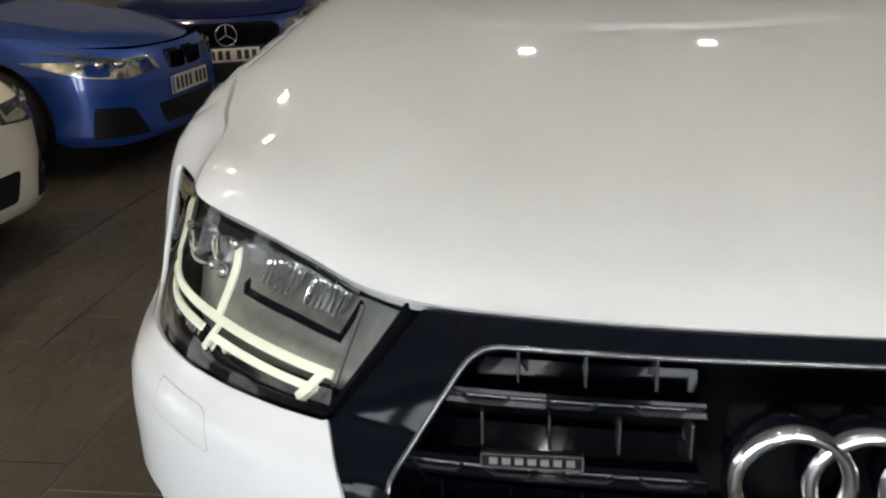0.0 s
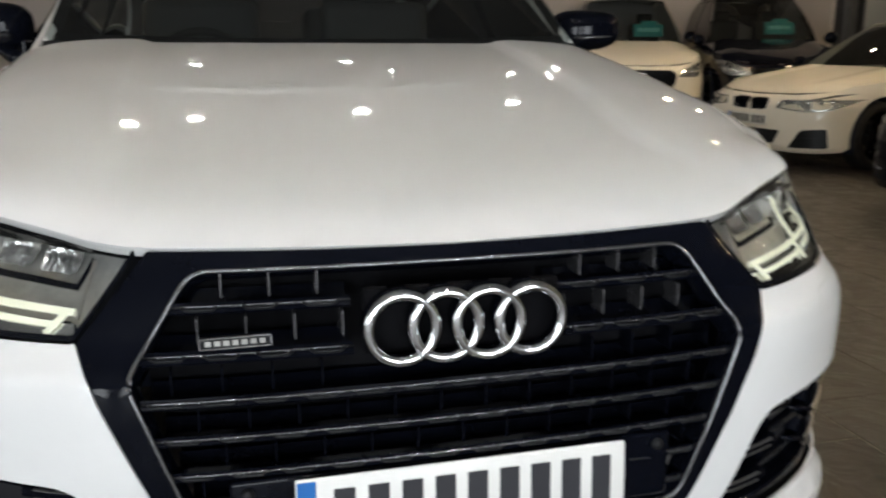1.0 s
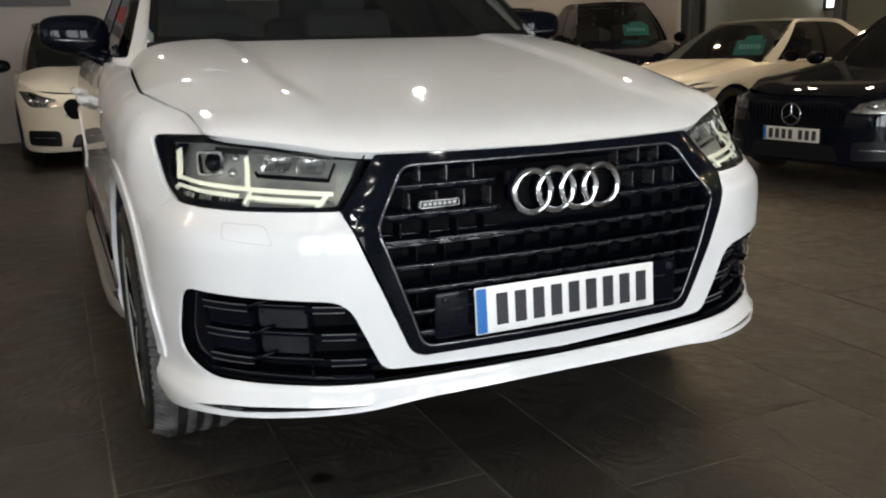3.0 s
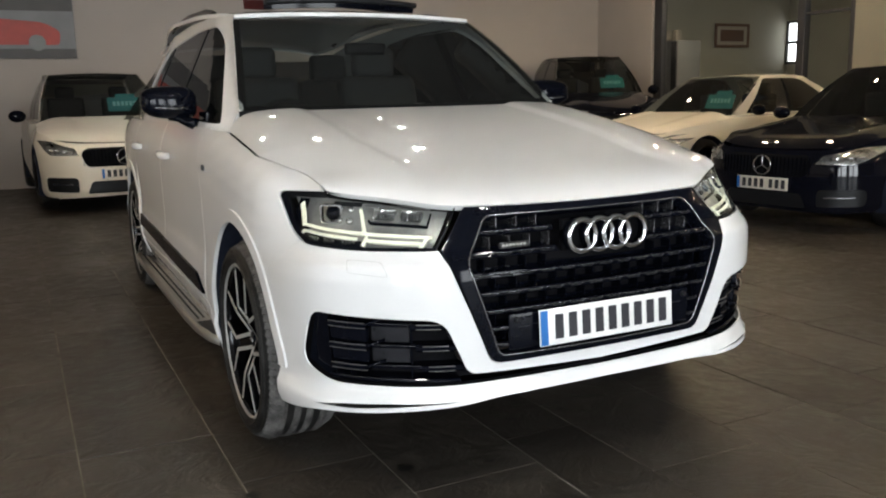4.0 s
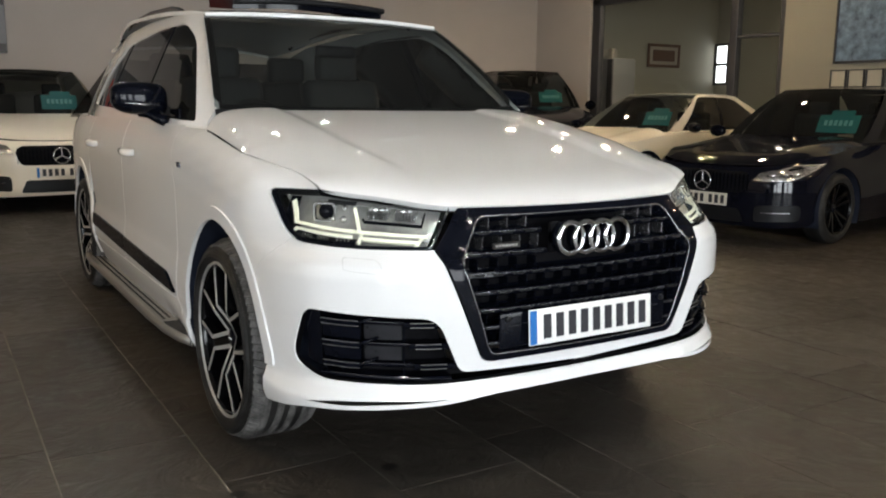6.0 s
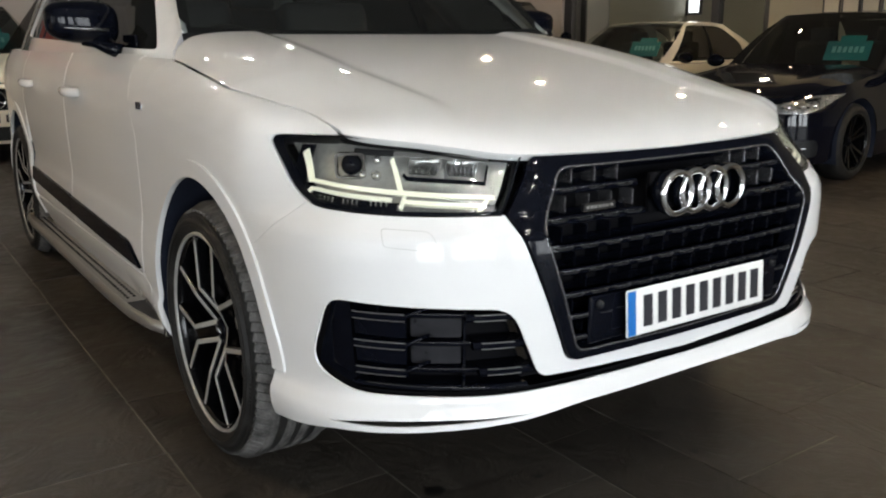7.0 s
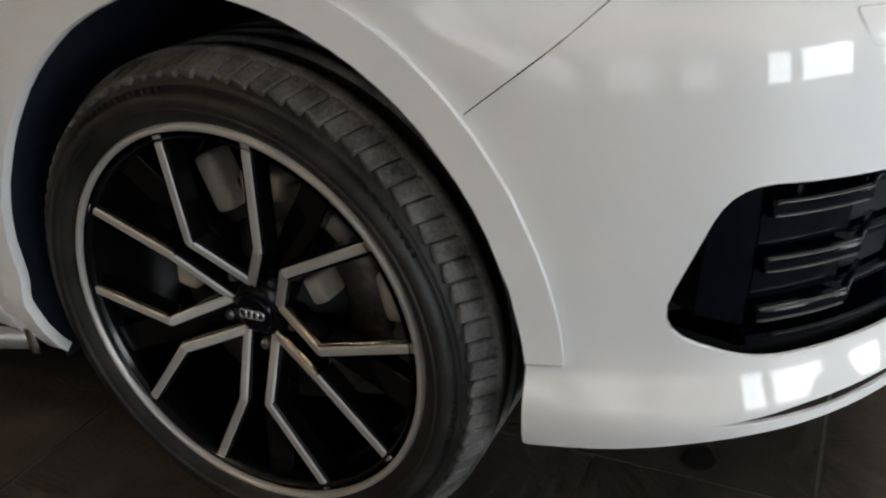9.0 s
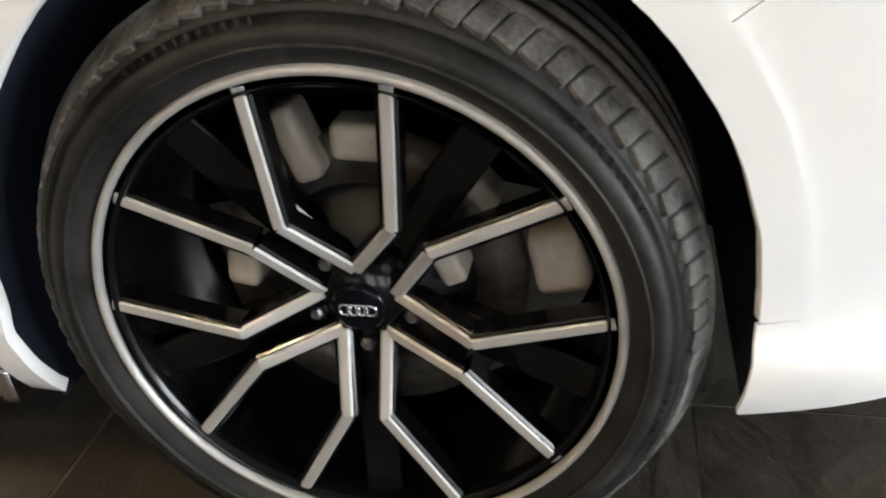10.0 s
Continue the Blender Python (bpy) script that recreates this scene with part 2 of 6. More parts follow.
def lathe_bm(profile, axis="x", n=64, smooth=True, closed=False):
    """profile: (along, radius) turned round the axis."""
    verts, faces, k = [], [], len(profile)
    for i in range(n):
        a = 2 * math.pi * i / n
        for d, r in profile:
            c, s = r * math.cos(a), r * math.sin(a)
            verts.append((d, c, s) if axis == "x" else (c, d, s) if axis == "y" else (c, s, d))
    for i in range(n):
        j = (i + 1) % n
        for q in range(k if closed else k - 1):
            p = (q + 1) % k
            faces.append((i * k + q, j * k + q, j * k + p, i * k + p))
    bm = bm_from(verts, faces, smooth)
    bmesh.ops.remove_doubles(bm, verts=bm.verts, dist=1e-6)
    bmesh.ops.recalc_face_normals(bm, faces=bm.faces)
    return bm


def tube_bm(pts, r, n=8, caps=True, flat=1.0):
    pts = [Vector(p) for p in pts]
    verts, faces = [], []
    up = Vector((0, 0, 1))
    for i, p in enumerate(pts):
        d = (pts[min(i + 1, len(pts) - 1)] - pts[max(i - 1, 0)]).normalized()
        u = up if abs(d.z) < 0.95 else Vector((0, 1, 0))
        s = d.cross(u).normalized()
        w = s.cross(d).normalized()
        rr = r[i] if isinstance(r, (list, tuple)) else r
        for k in range(n):
            a = 2 * math.pi * (k + 0.5) / n
            verts.append(p + s * math.cos(a) * rr + w * math.sin(a) * rr * flat)
    for i in range(len(pts) - 1):
        for k in range(n):
            k2 = (k + 1) % n
            faces.append((i * n + k, i * n + k2, (i + 1) * n + k2, (i + 1) * n + k))
    if caps:
        faces.append(tuple(range(n)))
        faces.append(tuple((len(pts) - 1) * n + k for k in reversed(range(n))))
    bm = bm_from(verts, faces)
    bmesh.ops.recalc_face_normals(bm, faces=bm.faces)
    return bm


def grid_mesh(name, f, nu, nv, material, parent, label="", u0=0.0, u1=1.0, v0=0.0, v1=1.0, thick=0.0, flip=False):
    """A smooth sheet over f(u, v), with an edge turned inwards."""
    us, vs = np.linspace(u0, u1, nu + 1), np.linspace(v0, v1, nv + 1)
    verts = [f(u, v) for v in vs for u in us]
    w = nu + 1
    faces = [(j * w + i, j * w + i + 1, (j + 1) * w + i + 1, (j + 1) * w + i) for j in range(nv) for i in range(nu)]
    if flip:
        faces = [q[::-1] for q in faces]
    me = bpy.data.meshes.new(name)
    me.from_pydata([tuple(v) for v in verts], [], faces)
    me.shade_smooth()
    if thick:
        bm = bmesh.new()
        bm.from_mesh(me)
        bm.normal_update()
        rim = [e for e in bm.edges if e.is_boundary]
        inner = {}
        for e in rim:
            for v in e.verts:
                if v not in inner:
                    inner[v] = v.co - v.normal * thick
        tops = {v: bm.verts.new(v.co) for v in inner}
        lows = {v: bm.verts.new(c) for v, c in inner.items()}
        for e in rim:
            a, b = e.verts
            bm.faces.new((tops[a], tops[b], lows[b], lows[a]))
        bm.to_mesh(me)
        bm.free()
    return link(name, me, material, parent, label)


def arc_round(pts, r, n=5):
    """A closed outline with rounded corners; a point's third value is its own radius."""
    out, k = [], len(pts)
    for i in range(k):
        p, a, b = Vector(pts[i][:2]), Vector(pts[i - 1][:2]), Vector(pts[(i + 1) % k][:2])
        rr = pts[i][2] if len(pts[i]) > 2 else r
        da, db = (a - p), (b - p)
        rr = min(rr, da.length * 0.48, db.length * 0.48)
        if rr < 1e-4:
            out.append(tuple(p))
            continue
        s, e = p + da.normalized() * rr, p + db.normalized() * rr
        for j in range(n + 1):
            t = j / n
            out.append(tuple(s * (1 - t) ** 2 + p * 2 * t * (1 - t) + e * t ** 2))
    return out


def dense(poly, step):
    out = []
    for i, p in enumerate(poly):
        q = poly[(i + 1) % len(poly)]
        m = max(1, int(math.ceil(math.dist(p, q) / step)))
        out += [(p[0] + (q[0] - p[0]) * j / m, p[1] + (q[1] - p[1]) * j / m) for j in range(m)]
    return out


def inside(px, py, poly):
    poly = np.asarray(poly)
    x, y = poly[:, 0], poly[:, 1]
    x2, y2 = np.roll(x, -1), np.roll(y, -1)
    hit = np.zeros(len(px), bool)
    for a, b, c, d in zip(x, y, x2, y2):
        if b != d:
            hit ^= ((b > py) != (d > py)) & (px < (c - a) * (py - b) / (d - b) + a)
    return hit


def panel(name, outline, holes, surf, material, parent, step=0.03, depth=0.014, label="", flat=False):
    """A sheet cut from a curved surface: outline and holes in the surface's own two measures, edges turned in by depth."""
    loops = [dense(outline, step)] + [dense(h, step) for h in holes]
    pts, edges, ring = [], [], []
    for lp in loops:
        o = len(pts)
        pts += lp
        edges += [(o + i, o + (i + 1) % len(lp)) for i in range(len(lp))]
    bound = np.array(pts)
    lo, hi = bound.min(0), bound.max(0)
    gx, gy = np.meshgrid(np.arange(lo[0] + step / 2, hi[0], step), np.arange(lo[1] + step / 2, hi[1], step))
    gx, gy = gx.ravel(), gy.ravel()
    keep = inside(gx, gy, loops[0])
    for h in loops[1:]:
        keep &= ~inside(gx, gy, h)
    gx, gy = gx[keep], gy[keep]
    if len(gx):
        near = np.full(len(gx), 9.0)
        for i in range(0, len(bound), 64):
            d = np.hypot(gx[:, None] - bound[None, i:i + 64, 0], gy[:, None] - bound[None, i:i + 64, 1]).min(1)
            near = np.minimum(near, d)
        ok = near > step * 0.45
        pts = pts + list(zip(gx[ok].tolist(), gy[ok].tolist()))
    vs, es, fs, ov, oe, of = delaunay_2d_cdt([Vector(p) for p in pts], edges, [], 0, 1e-6)
    cx = np.array([sum(vs[i].x for i in f) / 3 for f in fs])
    cy = np.array([sum(vs[i].y for i in f) / 3 for f in fs])
    keep = inside(cx, cy, loops[0])
    for h in loops[1:]:
        keep &= ~inside(cx, cy, h)
    tris = [tuple(f) for f, k in zip(fs, keep) if k]
    co = [surf(v.x, v.y) for v in vs]
    e = 0.004
    nr = []
    for v in vs:
        a = surf(v.x + e, v.y) - surf(v.x - e, v.y)
        b = surf(v.x, v.y + e) - surf(v.x, v.y - e)
        c = a.cross(b)
        nr.append(c.normalized() if c.length > 1e-12 else Vector((0, 0, 1)))
    count = collections.Counter()
    for t in tris:
        for i in range(3):
            count[frozenset((t[i], t[(i + 1) % 3]))] += 1
    verts, norms = list(co), list(nr)
    if depth:
        rim = []
        for t in tris:
            for i in range(3):
                a, b = t[i], t[(i + 1) % 3]
                if count[frozenset((a, b))] == 1:
                    rim.append((a, b))
        for a, b in rim:
            o = len(verts)
            side = (co[b] - co[a]).cross(nr[a])
            side = side.normalized() if side.length > 1e-12 else nr[a]
            verts += [co[b], co[a], co[a] - nr[a] * depth, co[b] - nr[b] * depth]
            norms += [(side + nr[b] * 0.5).normalized(), (side + nr[a] * 0.5).normalized(), side, side]
            tris.append((o, o + 1, o + 2, o + 3))
    me = bpy.data.meshes.new(name)
    me.from_pydata([tuple(v) for v in verts], [], tris)
    me.shade_smooth()
    me.normals_split_custom_set_from_vertices([tuple(v) for v in norms])
    return link(name, me, material, parent, label)


def soft(knots, width=0.03):
    """A smooth profile through knots (z, value)."""
    z = np.linspace(-0.2, 2.2, 1201)
    v = np.interp(z, [k[0] for k in knots], [k[1] for k in knots])
    k = max(1, int(width / 0.002))
    ker = np.hanning(2 * k + 1)
    v = np.convolve(np.pad(v, k, mode="edge"), ker / ker.sum(), mode="valid")
    return z, v


def smooth(a, b, x):
    t = min(1.0, max(0.0, (x - a) / (b - a)))
    return t * t * (3 - 2 * t)


class Shell:
    """A car's belt: a plan curve from the middle of the nose round the side to the tail, drawn in by height.
    Measures: s along the plan (minus on the car's right), z up."""

    def __init__(self, plan, nose, wing, door, w_nose=(-0.5, -0.1), w_door=(0.3, 0.9), crease=0.03):
        p = [Vector((-plan[1][0], plan[1][1]))] + [Vector(q) for q in plan] + [Vector((-plan[-2][0], plan[-2][1]))]
        xy = []
        for i in range(1, len(p) - 2):
            for t in np.linspace(0, 1, 30, endpoint=False):
                a, b, c, d = p[i - 1], p[i], p[i + 1], p[i + 2]
                xy.append(0.5 * ((2 * b) + (c - a) * t + (2 * a - 5 * b + 4 * c - d) * t * t + (3 * b - a - 3 * c + d) * t ** 3))
        xy.append(p[-2])
        xy = np.array([tuple(q) for q in xy])
        s = np.concatenate([[0], np.cumsum(np.hypot(*np.diff(xy, axis=0).T))])
        self.s = np.linspace(0, s[-1], 2400)
        self.x, self.y = np.interp(self.s, s, xy[:, 0]), np.interp(self.s, s, xy[:, 1])
        tx, ty = np.gradient(self.x), np.gradient(self.y)
        ln = np.hypot(tx, ty)
        ker = np.hanning(61)
        ker /= ker.sum()
        nx, ny = ty / ln, -tx / ln
        nx = np.convolve(np.concatenate([-nx[30:0:-1], nx, nx[-1:].repeat(30)]), ker, "valid")
        ny = np.convolve(np.pad(ny, 30, mode="edge"), ker, "valid")
        ln = np.hypot(nx, ny)
        self.nx, self.ny = nx / ln, ny / ln
        self.nose, self.wing, self.door = soft(nose, crease), soft(wing, crease), soft(door)
        self.w_nose, self.w_door = w_nose, w_door
        self.brow, self.scoop, self.tail, self.rise = 0.0, 0.0, 0.0, (lambda y: 0.0)

    def inset(self, y, z):
        a = 1 - smooth(*self.w_nose, y)
        b = smooth(*self.w_door, y)
        zw = z + self.rise(y) * smooth(0.72, 0.95, z)
        f, g, h = (float(np.interp(v, *k)) for v, k in ((z, self.nose), (zw, self.wing), (z, self.door)))
        return f * a + (g * (1 - b) + h * b) * (1 - a)

    def at(self, s, z, out=0.0):
        k = abs(s)
        x, y, nx, ny = (float(np.interp(k, self.s, v)) for v in (self.x, self.y, self.nx, self.ny))
        d = out - self.inset(y, z) - (self.brow * smooth(0.15, 0.5, k) * (1 - smooth(0.9, 1.15, k)) + self.scoop * smooth(0.42, 0.70, k) * (1 - smooth(0.78, 1.04, k))) * smooth(0.79, 0.90, z)
        sg = -1.0 if s < 0 else 1.0
        return Vector((sg * (x + nx * d), y + ny * d, z))

    def sz(self, x, y, z):
        """The measure s of the place on the plan that is nearest to (x, y), with z."""
        k = int(np.argmin((self.x - abs(x)) ** 2 + (self.y - y) ** 2))
        return (math.copysign(float(self.s[k]), x), z)

    def sy(self, y):
        """s at the place y along the side."""
        k = int(np.argmin(np.abs(self.y - y) + 10 * (self.x < 0.6)))
        return float(self.s[k])


def flip(poly):
    return [(-q[0], *q[1:]) for q in reversed(poly)]


def arch_arc(shell, yc, zc, r, a0, a1, n=26, rz=None):
    """Points on an arc round a wheel's centre, in shell measures; angles from straight up, plus towards the nose."""
    out = []
    yc, zc = yc, zc
    for i in range(n + 1):
        a = radians(a0 + (a1 - a0) * i / n)
        out.append((shell.sy(yc - (r + (shell.tail * math.sin(a) ** 2 if a < 0 else 0.0)) * math.sin(a)), zc + (rz or r) * math.cos(a)))
    return out


# ---- the white suv ----
def plate_thing(name, m, parent, width, height, glyphs, band, paper, label, gap=0.0):
    """A number plate: backing, blue band and a plain bar for each character."""
    root = part(name, box_bm(0, 0, 0, width, 0.006, height, 0.004, 2), paper, parent, label)
    root.matrix_local = m
    x0 = -width / 2 + (0.045 if band else 0.02)
    if band:
        part("blue_band", box_bm(-width / 2 + 0.0155, -0.0042, 0, 0.027, 0.002, height - 0.006, 0.0008, 1), BAND, root)
    pitch = (width / 2 - 0.016 - x0 - gap) / glyphs
    for i in range(glyphs):
        x = x0 + pitch * (i + 0.5) + (gap if gap and i >= 4 else 0)
        part("character_bar", box_bm(x, -0.0042, 0, pitch * 0.62, 0.002, height * 0.68, 0.0008, 1), INK, root)
    return root


def wheel(parent, name, x, y, side, r_tyre, r_rim, width, design, phase=-2.0, zc=None, tread=True):
    """A wheel whose outer face looks along side * x. Tyre, rim, spokes, hub cap, bolts, disc, caliper."""
    root = new(name)
    root.parent = parent
    root.matrix_local = Matrix.Translation((x, y, zc or r_tyre)) @ Matrix.Diagonal((side, 1, 1, 1))
    w = width
    prof = [(-w * 0.90, r_rim - 0.004), (-w * 0.97, r_rim + 0.03), (-w * 0.97, r_tyre - 0.045), (-w * 0.92, r_tyre - 0.018), (-w * 0.84, r_tyre - 0.004),
            (-w * 0.5, r_tyre), (-w * 0.20, r_tyre - 0.004), (-w * 0.13, r_tyre - 0.010), (-w * 0.075, r_tyre - 0.022), (-w * 0.032, r_tyre - 0.040), (-w * 0.008, r_rim + 0.040),
            (0.0, r_rim + 0.028), (-w * 0.02, r_rim + 0.014), (-w * 0.045, r_rim + 0.004), (-w * 0.09, r_rim - 0.004)]
    tyre = part("tyre", lathe_bm(prof, n=96 if tread else 48), RUBBER, root, "black road tyre with worn tread" if tread else "")
    if tread:
        # shoulder blocks and circumferential ribs that stand on the tread
        bm = None
        for k in range(84):
            a = 2 * math.pi * k / 84
            for d, ln, tilt in ((-w * 0.14, w * 0.16, 0.25), (-w * 0.875, w * 0.16, -0.25)):
                b = box_bm(0, 0, 0, ln, 0.024, 0.010, 0.002, 1)
                bmesh.ops.transform(b, matrix=Matrix.Rotation(-a, 4, "X") @ Matrix.Translation((d, 0, r_tyre - 0.0125)) @ Matrix.Rotation((0.4 if d > -w / 2 else -0.4), 4, "Y") @ Matrix.Rotation(tilt, 4, "Z"), verts=b.verts)
                bm = join_bm(bm, b)
        tagged(part("tread_pattern", bm, TREAD, tyre), kind="stuff")
        for d in (-0.24, -0.42, -0.58, -0.76):
            part("tread_rib", lathe_bm([(w * d - 0.013, r_tyre - 0.006), (w * d - 0.012, r_tyre + 0.004), (w * d + 0.012, r_tyre + 0.004), (w * d + 0.013, r_tyre - 0.006)], n=96), TREAD, tyre)
        for rr in (r_rim + 0.022, r_rim + 0.052):
            part("sidewall_ring", lathe_bm([(-w * 0.03, rr - 0.003), (0.0015 - (0.012 if rr > r_rim + 0.05 else 0), rr - 0.0015), (0.0015 - (0.012 if rr > r_rim + 0.05 else 0), rr + 0.0015), (-w * 0.04, rr + 0.003)], n=96), RUBBER, tyre)
        # moulded sidewall writing, too worn to read
        marks = None
        for a0, count in ((-62, 9), (8, 12), (96, 8), (170, 10), (250, 7)):
            for k in range(count):
                a = radians(a0 + 2.2 * k)
                b = box_bm(0, 0, 0, 0.0010, 0.0052 if k % 3 else 0.0030, 0.0075, 0.0003, 1)
                bmesh.ops.transform(b, matrix=Matrix.Rotation(-a, 4, "X") @ Matrix.Translation((-0.0090, 0, r_rim + 0.0445)), verts=b.verts)
                marks = join_bm(marks, b)
        tagged(part("sidewall_mark", marks, RUBBER, tyre), kind="stuff")
    rim = part("rim", lathe_bm([(-w * 0.85, r_rim - 0.03), (-w * 0.80, r_rim - 0.012), (-w * 0.30, r_rim - 0.016), (-w * 0.14, r_rim - 0.022), (-0.020, r_rim - 0.022), (-0.016, r_rim - 0.016)], n=72), RIM, root,
               "gloss black alloy rim with machined bright edges")
    part("rim_lip", lathe_bm([(-0.020, r_rim - 0.0090), (-0.0115, r_rim - 0.0082), (-0.0105, r_rim - 0.0035), (-0.0120, r_rim - 0.0008), (-0.022, r_rim + 0.003)], n=96), ALU if design == "fork" else RIM, rim)
    part("brake_disc", lathe_bm([(-0.128, 0.118), (-0.115, 0.12), (-0.115, r_rim * 0.62), (-0.14, r_rim * 0.62)], n=64), DISC, root)
    part("disc_hat", lathe_bm([(-0.075, 0.0), (-0.075, 0.06), (-0.085, 0.085), (-0.128, 0.120)], n=40), SATIN, root)
    def brake_piece(nm, ang, r, sx, along, out, material, bev=0.012):
        """A cast block on the disc: at an angle from straight up, at a radius."""
        b = box_bm(sx, 0, 0, 0.05, along, out, bev, 3)
        bmesh.ops.transform(b, matrix=Matrix.Rotation(radians(ang), 4, "X") @ Matrix.Translation((0, 0, r)), verts=b.verts)
        part(nm, b, material, root)

    brake_piece("brake_caliper", 79, r_rim * 0.76, -0.112, 0.075, 0.060, CALIPER, 0.016)
    if design == "fork":
        brake_piece("caliper_bracket", -19, r_rim * 0.64, -0.110, 0.034, 0.085, CALIPER)
        brake_piece("caliper_bracket", 3, r_rim * 0.60, -0.124, 0.070, 0.042, CALIPER)
        brake_piece("caliper_bracket", 47, r_rim * 0.62, -0.118, 0.048, 0.026, CALIPER, 0.010)
        brake_piece("caliper_bracket", -80, r_rim * 0.50, -0.105, 0.050, 0.040, CALIPER)
        brake_piece("hub_flange", 66, r_rim * 0.38, -0.092, 0.040, 0.028, CALIPER, 0.008)

    def face_x(r):
        return -0.060 + 0.041 * smooth(0.035, 0.13, r)

    def bar(p0, p1, wd, thick, lift, material, nm, taper=1.0):
        """A bar in the wheel's face from (r, degrees) to (r, degrees)."""
        q = []
        for r, a in (p0, p1):
            a = radians(a)
            q.append(Vector((face_x(r) + lift, -r * math.sin(a), r * math.cos(a))))
        d = (q[1] - q[0]).normalized()
        n = d.cross(Vector((1, 0, 0))).normalized()
        vs = []
        for k, p in enumerate(q):
            ww = wd * (taper if k else 1.0) / 2
            bevel = min(0.0025, ww * 0.4)
            vs += [p - n * ww + Vector((-bevel, 0, 0)), p - n * (ww - bevel), p + n * (ww - bevel), p + n * ww + Vector((-bevel, 0, 0)), p + n * ww * 0.9 - Vector((thick, 0, 0)), p - n * ww * 0.9 - Vector((thick, 0, 0))]
        fs = [(i, (i + 1) % 6, 6 + (i + 1) % 6, 6 + i) for i in range(6)] + [tuple(range(6)), tuple(range(11, 5, -1))]
        b = bm_from(vs, fs, False)
        bmesh.ops.recalc_face_normals(b, faces=b.faces)
        return b

    if design == "fork":
        re = r_rim - 0.016
        for k in range(5):
            ax = phase + 72 * k
            sp = None
            for sg in (-1, 1):
                sp = join_bm(sp, bar((re, ax + 14.9 * sg), (0.129, ax + 26.4 * sg), 0.022, 0.03, -0.002, RIM, ""))
                sp = join_bm(sp, bar((0.129, ax + 26.4 * sg), (0.045, ax), 0.022, 0.03, -0.002, RIM, ""))
            spoke = part("fork_spoke", sp, RIM, rim)
            ed = None
            for sg in (-1, 1):
                ed = join_bm(ed, bar((re + 0.004, ax + 14.9 * sg), (0.129, ax + 26.4 * sg), 0.0145, 0.003, 0.0, ALU, "", 1.0))
                ed = join_bm(ed, bar((0.129, ax + 26.0 * sg), (0.043, ax), 0.0145, 0.003, 0.0005, ALU, ""))
            ob = part("bright_edge", ed, ALU, rim)
            b2 = bar((0.05, ax + 36), (re, ax + 36), 0.050, 0.03, -0.022, RIM, "", 0.9)
            part("rear_spoke", b2, RIM, rim)

            bolt = lathe_bm([(0.010, 0.0), (0.010, 0.006), (0.006, 0.0095), (-0.012, 0.0105)], n=6, smooth=False)
            a = radians(ax + 36)
            bmesh.ops.translate(bolt, vec=(-0.070, -0.058 * math.sin(a), 0.058 * math.cos(a)), verts=bolt.verts)
            part("wheel_bolt", bolt, DARKCHROME, rim)
    else:
        for k in range(5):
            ax = phase + 72 * k
            sp = None
            for sg in (-1, 1):
                sp = join_bm(sp, bar((r_rim - 0.016, ax + 12 * sg), (0.04, ax + 14 * sg), 0.026, 0.03, 0.0, RIM, ""))
            part("spoke", sp, RIM, rim)
    hub = part("hub", lathe_bm([(-0.054, 0.0), (-0.056, 0.03), (-0.066, 0.05), (-0.090, 0.072), (-0.10, 0.072)], n=40), RIM, rim)
    cap = part("hub_cap", lathe_bm([(-0.049, 0.0), (-0.0495, 0.025), (-0.052, 0.030), (-0.058, 0.031)], n=40), GLOSS, rim)
    if design == "fork":
        for i in range(4):
            t = lathe_bm([(0.0012 * math.cos(q), 0.0066 + 0.0016 * math.sin(q)) for q in np.linspace(0, 2 * math.pi, 6, endpoint=False)], n=20, closed=True)
            bmesh.ops.translate(t, vec=(-0.0482, (i - 1.5) * 0.0095 * -1, 0), verts=t.verts)
            part("cap_ring", t, CHROME, cap)
    return root


AX, WB = 0.0, 2.994
suv = empty("suv", pose(0, 1.0, 0), "glossy white large suv with black grille and lit headlights", "car")
Q = Shell([(0, -0.902), (0.25, -0.897), (0.42, -0.885), (0.545, -0.862), (0.66, -0.815), (0.78, -0.735), (0.865, -0.64), (0.915, -0.52), (0.945, -0.38), (0.965, -0.2), (0.974, 0.0), (0.976, 0.5),
           (0.978, 1.5), (0.976, 2.6), (0.97, 3.1), (0.945, 3.5), (0.87, 3.85), (0.70, 4.0), (0.4, 4.06), (0, 4.07)],
          nose=[(0.18, 0.10), (0.22, 0.045), (0.26, 0.010), (0.30, -0.004), (0.338, -0.004), (0.362, 0.016), (0.40, 0.020), (0.5, 0.008), (0.6, 0.0), (0.70, 0.0), (0.745, 0.006), (0.79, 0.042), (0.85, 0.060), (0.90, 0.085), (0.955, 0.110), (1.0, 0.14)],
          wing=[(0.18, 0.10), (0.24, 0.03), (0.29, 0.008), (0.345, -0.002), (0.375, 0.009), (0.42, 0.006), (0.5, 0.0), (0.7, 0.006), (0.85, 0.006), (0.93, 0.012), (0.975, 0.022), (1.008, 0.036), (1.030, 0.056), (1.045, 0.084), (1.055, 0.126), (1.07, 0.165), (1.12, 0.21), (1.16, 0.25)],
          door=[(0.18, 0.12), (0.24, 0.07), (0.32, 0.035), (0.38, 0.012), (0.44, 0.0), (0.56, 0.002), (0.62, 0.012), (0.75, 0.008), (0.92, 0.006), (1.0, 0.014), (1.06, 0.03), (1.12, 0.06), (1.17, 0.10)], crease=0.016)
Q.brow, Q.scoop, Q.tail, Q.w_nose = 0.010, 0.036, 0.024, (-0.55, -0.25)
